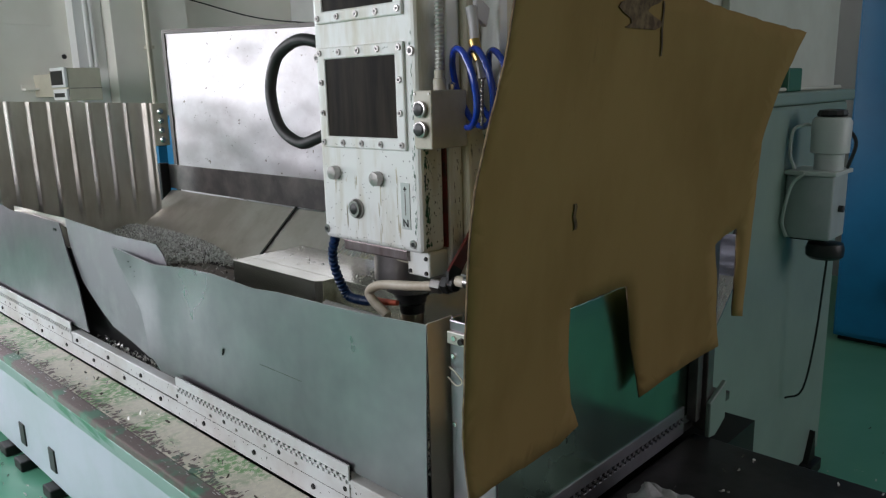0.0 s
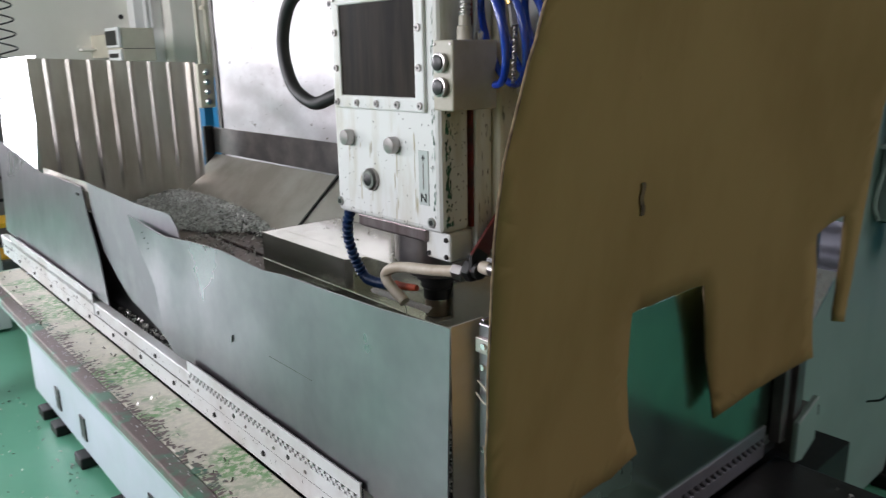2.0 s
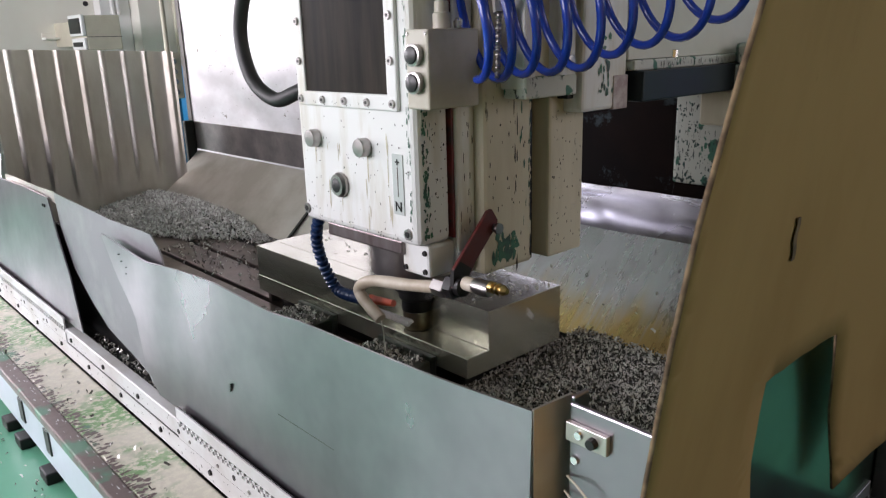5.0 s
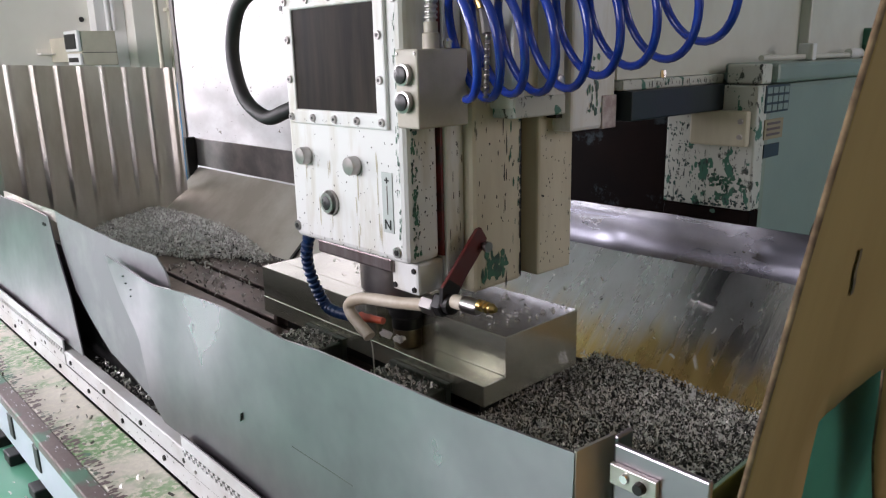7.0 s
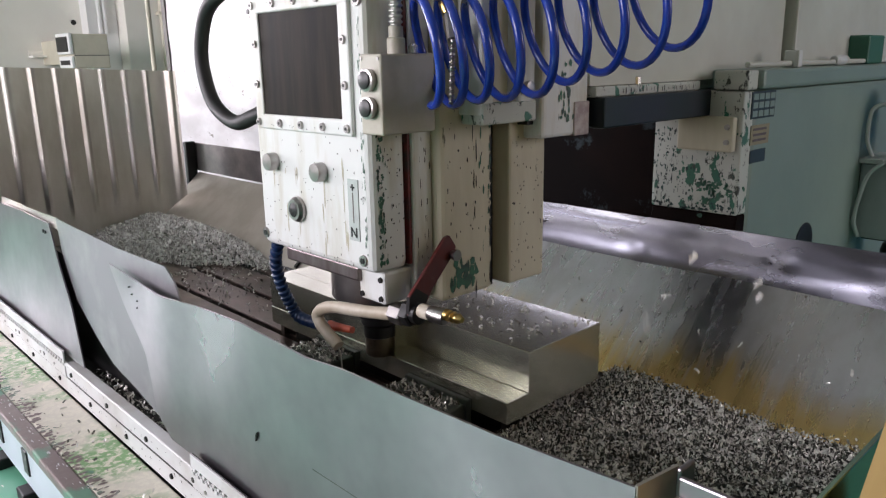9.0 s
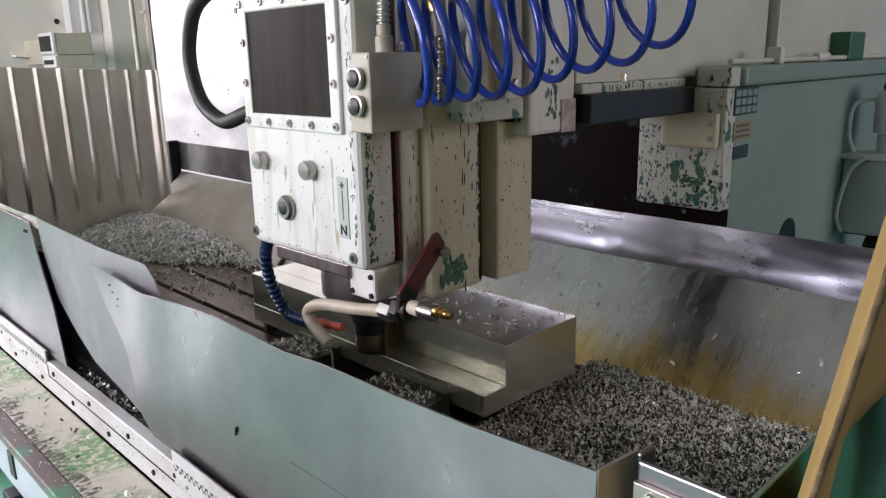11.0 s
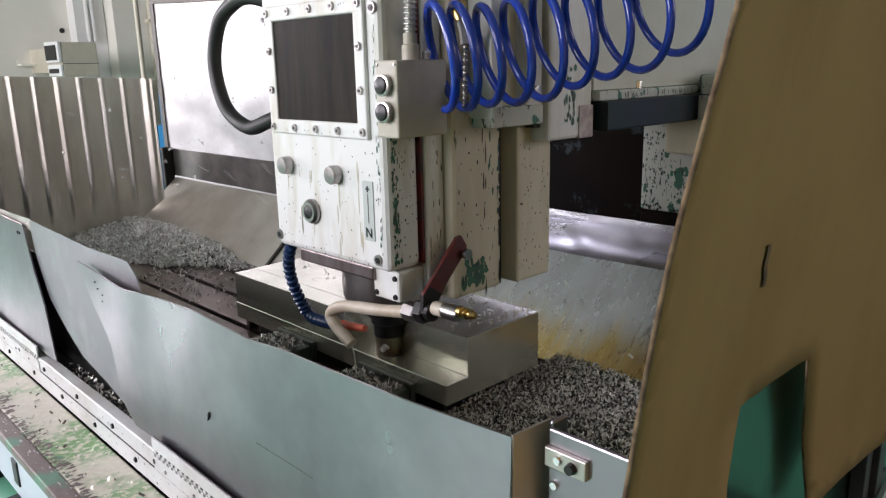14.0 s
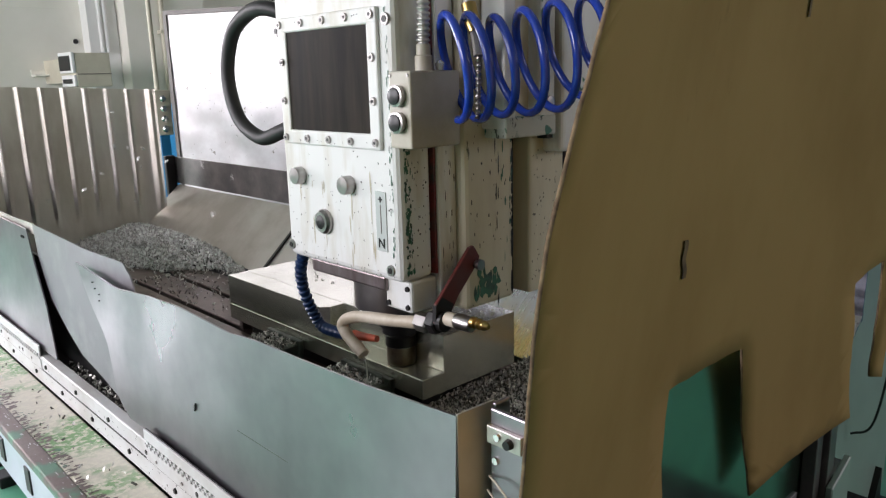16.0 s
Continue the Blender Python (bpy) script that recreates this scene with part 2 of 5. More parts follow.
CLOTH = mat("grey wiping rag", (0.50, 0.49, 0.50), 0.9, second=(0.35, 0.34, 0.35), scale=30, bump=0.3)


def chip_material(name, lo, hi):
    """Metal flakes, each with a tone of its own."""
    m = bpy.data.materials.new(name)
    m.use_nodes = True
    n, l = m.node_tree.nodes, m.node_tree.links
    b = n["Principled BSDF"]
    g = n.new("ShaderNodeNewGeometry")
    r = n.new("ShaderNodeValToRGB")
    r.color_ramp.elements[0].color, r.color_ramp.elements[1].color = (*lo, 1), (*hi, 1)
    r.color_ramp.elements[0].position, r.color_ramp.elements[1].position = 0.30, 0.50
    l.new(g.outputs["Random Per Island"], r.inputs[0])
    l.new(r.outputs[0], b.inputs["Base Color"])
    b.inputs["Metallic"].default_value, b.inputs["Roughness"].default_value = 0.3, 0.25
    return m


CHIP = chip_material("aluminium chips", (0.17, 0.165, 0.15), (1.0, 0.98, 0.93))



def chute_material():
    """Bright rolled sheet with a fine vertical grain, gone amber in runs where the coolant dries, thickest at the foot."""
    m = bpy.data.materials.new("amber-stained stainless sheet")
    m.use_nodes = True
    n, l = m.node_tree.nodes, m.node_tree.links
    b = n["Principled BSDF"]
    b.inputs["Metallic"].default_value = 1.0
    co = n.new("ShaderNodeTexCoord")

    def noise_at(scale, stretch, detail=6.0):
        mp = n.new("ShaderNodeMapping")
        mp.inputs["Scale"].default_value = stretch
        l.new(co.outputs["Object"], mp.inputs[0])
        t = n.new("ShaderNodeTexNoise")
        t.inputs["Scale"].default_value, t.inputs["Detail"].default_value, t.inputs["Roughness"].default_value = scale, detail, 0.65
        l.new(mp.outputs[0], t.inputs["Vector"])
        return t.outputs[0]

    def ramp(v, lo, hi, a=0.0, c=1.0):
        r = n.new("ShaderNodeMapRange")
        r.inputs[1].default_value, r.inputs[2].default_value, r.inputs[3].default_value, r.inputs[4].default_value = lo, hi, a, c
        l.new(v, r.inputs[0])
        return r.outputs[0]

    def maths(op, u, v):
        x = n.new("ShaderNodeMath")
        x.operation, x.use_clamp = op, op != "ADD"
        l.new(u, x.inputs[0])
        l.new(v, x.inputs[1])
        return x.outputs[0]

    def mixed(u, v, f):
        x = n.new("ShaderNodeMix")
        x.data_type = "RGBA"
        for sock, c in ((x.inputs[6], u), (x.inputs[7], v)):
            if isinstance(c, tuple):
                sock.default_value = (*c, 1)
            else:
                l.new(c, sock)
        l.new(f, x.inputs[0])
        return x.outputs[2]

    sep = n.new("ShaderNodeSeparateXYZ")
    l.new(co.outputs["Object"], sep.inputs[0])
    foot = ramp(sep.outputs[2], 1.02, 0.89, -0.25, 0.28)
    runs = maths("ADD", noise_at(3.0, (9.0, 0.2, 0.2)), foot)
    patch = maths("ADD", noise_at(2.2, (1.0, 1.0, 1.0), 3.0), foot)
    amber = maths("MULTIPLY", ramp(runs, 0.42, 0.72), ramp(patch, 0.38, 0.66))
    col = mixed((0.65, 0.64, 0.67), (0.52, 0.505, 0.51), ramp(noise_at(5.0, (1.6, 1.0, 0.6)), 0.40, 0.62))
    col = mixed(col, (0.62, 0.44, 0.19), amber)
    col = mixed(col, (0.16, 0.12, 0.08), ramp(noise_at(60.0, (1.0, 1.0, 1.0), 3.0), 0.70, 0.76))
    l.new(col, b.inputs["Base Color"])
    l.new(ramp(noise_at(7.0, (3.0, 1.0, 0.5)), 0.35, 0.65, 0.20, 0.36), b.inputs["Roughness"])
    bp = n.new("ShaderNodeBump")
    bp.inputs["Strength"].default_value, bp.inputs["Distance"].default_value = 0.16, 0.003
    l.new(maths("ADD", noise_at(14.0, (5.0, 0.3, 0.3), 4.0), noise_at(5.0, (1.0, 1.0, 1.0), 2.0)), bp.inputs["Height"])
    l.new(bp.outputs[0], b.inputs["Normal"])
    return m


AMBER = chute_material()

# Lighter copy of CHIP, with the window light put into its tones.
CHIP_LIT = chip_material("window-lit aluminium chips", (0.60, 0.59, 0.56), (1.0, 0.99, 0.97))

# ---- building helpers ----


def quad_box(bm, x0, x1, y0, y1, z0, z1):
    v = [bm.verts.new((x, y, z)) for z in (z0, z1) for y in (y0, y1) for x in (x0, x1)]
    for f in ((0, 2, 3, 1), (4, 5, 7, 6), (0, 1, 5, 4), (2, 6, 7, 3), (0, 4, 6, 2), (1, 3, 7, 5)):
        bm.faces.new([v[i] for i in f])
    return v


def box(x0, x1, y0, y1, z0, z1, bevel=0.0, seg=2):
    bm = bmesh.new()
    quad_box(bm, x0, x1, y0, y1, z0, z1)
    if bevel:
        bmesh.ops.bevel(bm, geom=bm.edges[:], offset=bevel, segments=seg, profile=0.5, affect="EDGES")
    return bm


def prism(points, axis, a0, a1, bevel=0.0, seg=2):
    """A polygon drawn in the two axes that are left, extruded along the axis from a0 to a1."""
    bm = bmesh.new()

    def at(p, a):
        return {"x": (a, p[0], p[1]), "y": (p[0], a, p[1]), "z": (p[0], p[1], a)}[axis]
    lo = [bm.verts.new(at(p, a0)) for p in points]
    hi = [bm.verts.new(at(p, a1)) for p in points]
    bm.faces.new(lo)
    bm.faces.new(hi[::-1])
    k = len(points)
    for i in range(k):
        bm.faces.new((lo[i], hi[i], hi[(i + 1) % k], lo[(i + 1) % k]))
    bmesh.ops.recalc_face_normals(bm, faces=bm.faces[:])
    if bevel:
        bmesh.ops.bevel(bm, geom=bm.edges[:], offset=bevel, segments=seg, profile=0.5, affect="EDGES")
    return bm


def lathe(profile, centre=(0, 0, 0), axis="z", seg=28, bm=None):
    """A turned body: pairs of radius and height along the axis."""
    bm = bm or bmesh.new()
    rings = []
    for r, h in profile:
        ring = []
        for i in range(seg):
            a = 2 * math.pi * i / seg
            u, w = r * math.cos(a), r * math.sin(a)
            p = {"z": (u, w, h), "y": (u, h, w), "x": (h, u, w)}[axis]
            ring.append(bm.verts.new(Vector(p) + Vector(centre)))
        rings.append(ring)
    fs = []
    for a, b in zip(rings, rings[1:]):
        for i in range(seg):
            fs.append(bm.faces.new((a[i], a[(i + 1) % seg], b[(i + 1) % seg], b[i])))
    fs.append(bm.faces.new(rings[0][::-1]))
    fs.append(bm.faces.new(rings[-1]))
    bmesh.ops.recalc_face_normals(bm, faces=fs)
    return bm


def sweep(points, radius, seg=12, bm=None):
    """A round tube along points; the radius may be a function of the way along, 0 to 1."""
    bm = bm or bmesh.new()
    pts = [Vector(p) for p in points]
    rings, up = [], Vector((0.13, 0.21, 1)).normalized()
    k = len(pts)
    for i, p in enumerate(pts):
        d = (pts[min(i + 1, k - 1)] - pts[max(i - 1, 0)]).normalized()
        side = d.cross(up)
        side = side.normalized() if side.length > 1e-4 else Vector((1, 0, 0))
        up = side.cross(d).normalized()
        r = radius(i / (k - 1)) if callable(radius) else radius
        rings.append([bm.verts.new(p + r * (math.cos(a) * side + math.sin(a) * up))
                      for a in (2 * math.pi * j / seg for j in range(seg))])
    for a, b in zip(rings, rings[1:]):
        for j in range(seg):
            bm.faces.new((a[j], a[(j + 1) % seg], b[(j + 1) % seg], b[j]))
    bm.faces.new(rings[0][::-1])
    bm.faces.new(rings[-1])
    bmesh.ops.recalc_face_normals(bm, faces=bm.faces[:])
    return bm


def spline(points, n=10):
    """Catmull-Rom points through the given ones."""
    p = [Vector(q) for q in points]
    p = [2 * p[0] - p[1]] + p + [2 * p[-1] - p[-2]]
    out = []
    for i in range(1, len(p) - 2):
        for j in range(n):
            t = j / n
            a, b, c, d = p[i - 1], p[i], p[i + 1], p[i + 2]
            out.append(0.5 * (2 * b + (c - a) * t + (2 * a - 5 * b + 4 * c - d) * t * t + (3 * b - a - 3 * c + d) * t ** 3))
    return out + [p[-2]]


def sheet(fn, nu, nv, thick):
    """A thin plate: fn(u, v) gives its middle surface, u and v from 0 to 1."""
    pos = [[Vector(fn(i / nu, j / nv)) for j in range(nv + 1)] for i in range(nu + 1)]
    bm = bmesh.new()
    sides = ([], [])
    for i in range(nu + 1):
        for s in sides:
            s.append([])
        for j in range(nv + 1):
            a = pos[min(i + 1, nu)][j] - pos[max(i - 1, 0)][j]
            b = pos[i][min(j + 1, nv)] - pos[i][max(j - 1, 0)]
            nrm = a.cross(b).normalized() * thick / 2
            sides[0][i].append(bm.verts.new(pos[i][j] + nrm))
            sides[1][i].append(bm.verts.new(pos[i][j] - nrm))
    up, dn = sides
    for i in range(nu):
        for j in range(nv):
            bm.faces.new((up[i][j], up[i + 1][j], up[i + 1][j + 1], up[i][j + 1]))
            bm.faces.new((dn[i][j], dn[i][j + 1], dn[i + 1][j + 1], dn[i + 1][j]))
    rim = [(i, 0) for i in range(nu)] + [(nu, j) for j in range(nv)] + [(i, nv) for i in range(nu, 0, -1)] + [(0, j) for j in range(nv, 0, -1)]
    for (i, j), (k, m) in zip(rim, rim[1:] + rim[:1]):
        bm.faces.new((up[i][j], dn[i][j], dn[k][m], up[k][m]))
    bmesh.ops.recalc_face_normals(bm, faces=bm.faces[:])
    return bm


def merge(*bms):
    out = bmesh.new()
    for b in bms:
        me = bpy.data.meshes.new("tmp")
        b.to_mesh(me)
        b.free()
        out.from_mesh(me)
        bpy.data.meshes.remove(me)
    return out


def part(name, bm, material, parent=None, label="", smooth=False):
    me = bpy.data.meshes.new(name)
    bm.to_mesh(me)
    bm.free()
    me.materials.append(material)
    if smooth:
        me.shade_smooth()
        me.set_sharp_from_angle(angle=radians(35))
    ob = new(name, me)
    if parent:
        ob.parent = parent
    if label:
        ob["label"] = label
    return ob


def thing(name, label, category, group="", kind=""):
    return tagged(new(name), label, category, group, kind)


ON_TABLE, ON_HEAD = [], []
rnd = random.Random(7)

# ---- the hall ----


def hall():
    part("floor", box(-9, 4.5, -4.8, 5.2, -0.2, 0.0), FLOOR)
    tagged(bpy.data.objects["floor"], "glossy green painted workshop floor", "floor", kind="structure")

    def wall_with_hole(name, axis, a0, a1, u0, u1, h0, h1, z0, z1, label):
        """A wall in the plane of an axis, from u0 to u1, with a window opening h0 to h1, z0 to z1."""
        bms = []
        for (p, q, r, s) in ((u0, h0, 0, 4.2), (h1, u1, 0, 4.2), (h0, h1, 0, z0), (h0, h1, z1, 4.2)):
            if q - p > 0.01:
                bms.append(box(a0, a1, p, q, r, s) if axis == "x" else box(p, q, a0, a1, r, s))
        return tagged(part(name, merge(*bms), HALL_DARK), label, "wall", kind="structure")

    wall_with_hole("wall_south", "y", -5.0, -4.8, -9, 4.5, -4.9, 0.1, 1.4, 3.6, "darkened wall out of view with a long window band")
    wall_with_hole("wall_west", "x", -9.2, -9.0, -5.0, 5.2, -4.4, -0.6, 1.2, 3.6, "darkened end wall out of view with a window")
    tagged(part("wall_north", box(-9, 4.5, 5.2, 5.4, 0, 4.2), HALL_DARK), "darkened rear wall", "wall", kind="structure")
    wall_with_hole("wall_east", "x", 4.5, 4.7, -5.0, 5.4, 1.6, 4.4, 1.3, 3.5, "darkened end wall out of view with a window")
    tagged(part("ceiling", box(-9.2, 4.7, -5.0, 5.4, 4.2, 4.4), CEILING), "plain darkened ceiling out of view", "ceiling", kind="structure")
    # partition behind the machine, with its projecting pillar
    tagged(part("wall_inner", merge(box(-5.4, -5.2, -0.35, 3.6, 0, 4.2), box(-5.2, -5.192, -0.35, 1.3, 2.085, 2.093)), WALL),
           "pale grey inner wall with a fine joint", "wall", kind="structure")
    tagged(part("wall_lit", box(-5.2, -5.06, 1.428, 1.65, 0, 4.2), WALL_WHITE), "white pillar face in bright window light", "pillar", kind="structure")
    tagged(part("pillar", box(-5.2, -4.9, 1.655, 2.31, 0, 4.2, 0.006), WALL), "pale grey square pillar", "pillar", kind="structure")
    tagged(part("wall_rear_bay", box(-5.2, -3.4, 3.6, 3.75, 0, 4.2), WALL_WHITE), "white wall bay behind the machine", "wall", kind="structure")
    pipe = thing("conduit", "pale vertical cable conduit on the pillar", "conduit")
    part("tube", lathe([(0.02, 1.45), (0.02, 4.0)], (-4.86, 1.93, 0)), CREAMBOX, pipe, smooth=True)
    for z in (1.9, 2.3):
        part("clip", box(-4.9, -4.835, 1.90, 1.96, z, z + 0.025), CREAMBOX, pipe)
    pipe = thing("conduit", "pair of white conduits down the lit pillar", "conduit")
    for y in (1.51, 1.55):
        part("tube", lathe([(0.018, 1.76), (0.018, 4.0)], (-5.03, y, 0)), WALL_WHITE, pipe, smooth=True)
    b = thing("switch_box", "cream wall switch box with a dark window", "switch box")
    part("body", box(-4.66, -4.40, 1.085, 1.32, 1.50, 1.73, 0.008), CREAMBOX, b)
    part("cover", box(-4.665, -4.395, 1.06, 1.084, 1.595, 1.735, 0.006), WALL_WHITE, b, "white front cover")
    part("window", box(-4.645, -4.425, 1.054, 1.060, 1.612, 1.712, 0.003), BLACK, b, "dark window")
    part("lower_cover", box(-4.66, -4.40, 1.066, 1.084, 1.505, 1.582, 0.004), WALL_WHITE, b)
    part("nameplate", box(-4.63, -4.44, 1.062, 1.066, 1.525, 1.555), BLACK, b)
    part("hinge_seam", box(-4.40, -4.398, 1.085, 1.32, 1.585, 1.590), GREYMETAL, b)
    part("bracket", box(-5.2, -4.66, 1.12, 1.26, 1.53, 1.70), CREAMBOX, b)
    for (y, z) in ((1.37, 1.847), (0.45, 1.95)):
        h = thing("cable_hole", "small round dark hole in the wall", "hole")
        part("rim", lathe([(0.018, -5.2), (0.020, -5.196), (0.018, -5.19)], (0, y, z), "x", 18), BLACK, h)
    s = thing("wall_shelf", "small grey shelf bracket on the wall", "bracket")
    part("plate", box(-5.2, -5.1, 1.02, 1.2, 1.585, 1.60, 0.002), WALL, s)
    part("upright", box(-5.2, -5.19, 1.02, 1.2, 1.60, 1.63, 0.002), WALL, s)
    # dangling cable above the splash panel
    c = thing("cable", "thin dark cable slung across the wall bay", "cable")
    part("wire", sweep(spline([(-5.2, 2.5, 2.36), (-4.6, 2.9, 2.16), (-4.0, 3.3, 2.12), (-3.6, 3.6, 2.3)]), 0.006, 8), BLACK, c)
    # blue cabinets along the rear
    for k in range(3):
        x = 0.02 + k * 1.22
        b = thing("storage_cabinet", "tall blue steel cabinet against the rear wall", "cabinet", "blue cabinets")
        part("body", box(x, x + 1.2, 3.62, 4.3, 0.03, 2.6, 0.012), BLUE, b)
        part("plinth", box(x + 0.02, x + 1.18, 3.66, 4.28, 0.0, 0.03), DARK, b)
        part("door", box(x + 0.02, x + 0.59, 3.60, 3.618, 0.06, 2.56, 0.004), BLUE, b)
        part("door", box(x + 0.61, x + 1.18, 3.60, 3.618, 0.06, 2.56, 0.004), BLUE, b)
        part("handle", box(x + 0.27, x + 0.33, 3.575, 3.60, 0.28, 0.42, 0.004), BLACK, b, "black recessed handle")
    b = thing("storage_cabinet", "blue steel cabinet beside the splash panel", "cabinet", "blue cabinets")
    part("body", box(-3.55, -3.05, 1.20, 1.75, 0.0, 1.38, 0.01), BLUE, b)
    part("top", box(-3.56, -3.04, 1.19, 1.76, 1.38, 1.39, 0.003), BLUE, b)


def left_background():
    w = thing("tool_cabinet", "dark grey steel drawer cabinet with a plain top box", "cabinet")
    part("top_box", box(-5.0, -4.6, -0.28, 0.44, 0.96, 1.26, 0.006), GREYMETAL, w)
    part("frame", box(-5.0, -4.62, -0.28, 0.42, 0.10, 0.95, 0.004), DARK, w)
    part("bench_top", box(-5.0, -4.56, -0.30, 0.42, 0.915, 0.955, 0.004), OFFWHITE, w)
    for i in range(5):
        z = 0.15 + i * 0.15
        part("drawer", box(-4.62, -4.60, -0.26, 0.40, z, z + 0.125, 0.003), GREYMETAL, w)
    j = thing("parts_heap", "jumble of small green and blue parts on the cabinet", "parts", kind="stuff")
    bms = []
    for i in range(46):
        x, y = rnd.uniform(-4.95, -4.65), rnd.uniform(-0.22, 0.42)
        s = rnd.uniform(0.012, 0.03)
        z = 1.262 + rnd.uniform(0, 0.05) * (1 - abs(y - 0.1))
        bms.append(box(x - s, x + s, y - s * 1.4, y + s * 1.4, 1.26, z + s, 0.004, 1))
    part("heap", merge(*bms), mat("mixed small parts", (0.05, 0.16, 0.07), 0.5, second=(0.30, 0.32, 0.36), scale=14, spread=(0.46, 0.52),
         third=(0.03, 0.10, 0.35), third_scale=9, third_spread=(0.56, 0.6)), j)
    c = thing("coiled_cable", "thin dark spiral cable hanging by the wall", "cable")
    pts = [(-4.9 + 0.05 * math.cos(a), 0.47 + 0.06 * math.sin(a), 2.5 - a * 0.0155) for a in (i * 0.35 for i in range(220))]
    part("wire", sweep(pts, 0.006, 6), BLACK, c)
    p = thing("cable_pole", "white vertical pipe on the wall", "pipe")
    part("tube", lathe([(0.03, 0.0), (0.03, 4.2)], (-5.16, 0.27, 0)), OFFWHITE, p, smooth=True)
    m = thing("machine_cover", "small off-white machine base with a dark round opening", "machine")
    part("body", prism([(-3.9, 0.02), (-3.5, 0.02), (-3.5, 0.52), (-3.62, 0.60), (-3.9, 0.60)], "y", -0.30, -0.02, 0.01), OFFWHITE, m)
    part("opening", lathe([(0.07, -0.02), (0.075, -0.014), (0.06, -0.012)], (-3.66, 0.0, 0.38), "y"), BLACK, m, "dark round opening")
    part("top_plate", box(-3.8, -3.52, -0.2, -0.02, 0.60, 0.615, 0.004), OFFWHITE, m)
    y = thing("plastic_crate", "yellow plastic crate with open sides", "crate")
    bms = [box(-4.35, -4.05, 0.05, 0.35, 0.30, 0.315), box(-4.35, -4.05, 0.05, 0.35, 0.50, 0.53, 0.003)]
    for (x, v) in ((-4.35, 0.05), (-4.07, 0.05), (-4.35, 0.33), (-4.07, 0.33), (-4.07, 0.19), (-4.21, 0.05)):
        bms.append(box(x, x + 0.02, v, v + 0.02, 0.31, 0.51))
    part("frame", merge(*bms), YELLOW, y)
    part("stand", box(-4.4, -4.0, 0.0, 0.4, 0.0, 0.30, 0.01), GREYMETAL, y)
    t = thing("hand_truck", "hand truck with a black rubber wheel", "trolley")
    wh = part("wheel", lathe([(0.02, -0.05), (0.09, -0.045), (0.115, -0.03), (0.12, 0), (0.115, 0.03), (0.09, 0.045), (0.02, 0.05)],
                             (-2.62, -0.40, 0.12), "y", 32), RUBBER, t, "black rubber tyre", True)
    part("hub", lathe([(0.035, -0.06), (0.045, -0.05), (0.045, 0.05), (0.035, 0.06)], (-2.62, -0.40, 0.12), "y"), STEEL, wh)
    part("axle", lathe([(0.012, -0.85), (0.012, -0.35)], (-2.62, 0, 0.12), "y", 12), STEEL, t)
    part("wheel", lathe([(0.02, -0.05), (0.09, -0.045), (0.115, -0.03), (0.12, 0), (0.115, 0.03), (0.09, 0.045), (0.02, 0.05)],
                        (-2.62, -0.85, 0.12), "y", 32), RUBBER, t, "black rubber tyre", True)
    part("frame", merge(sweep([(-2.62, -0.48, 0.12), (-2.75, -0.48, 1.0)], 0.014), sweep([(-2.62, -0.77, 0.12), (-2.75, -0.77, 1.0)], 0.014)), GREYMETAL, t)


# ---- the fixed machine base and column ----


def machine_base():
    b = thing("machine_bed", "pale blue painted machine bed with dark slots on levelling feet", "machine base")
    part("bed", box(-2.42, 0.40, -0.15, 0.76, 0.045, 0.60, 0.012), BASE, b)
    part("saddle", box(-1.3, 0.38, -0.05, 0.74, 0.60, 0.70, 0.01), DARK, b)
    for x in (-1.98, -1.64, -0.93, -0.2):
        part("slot", box(x - 0.03, x + 0.03, -0.156, -0.149, 0.11, 0.205, 0.002), BLACK, b, "dark rectangular slot")
    for x in (-2.2, -2.0, -1.66, -1.24, -0.6, 0.1):
        part("levelling_foot", box(x - 0.045, x + 0.045, -0.185, -0.02, 0.0, 0.045, 0.006), DARK, b, "rusty levelling foot")


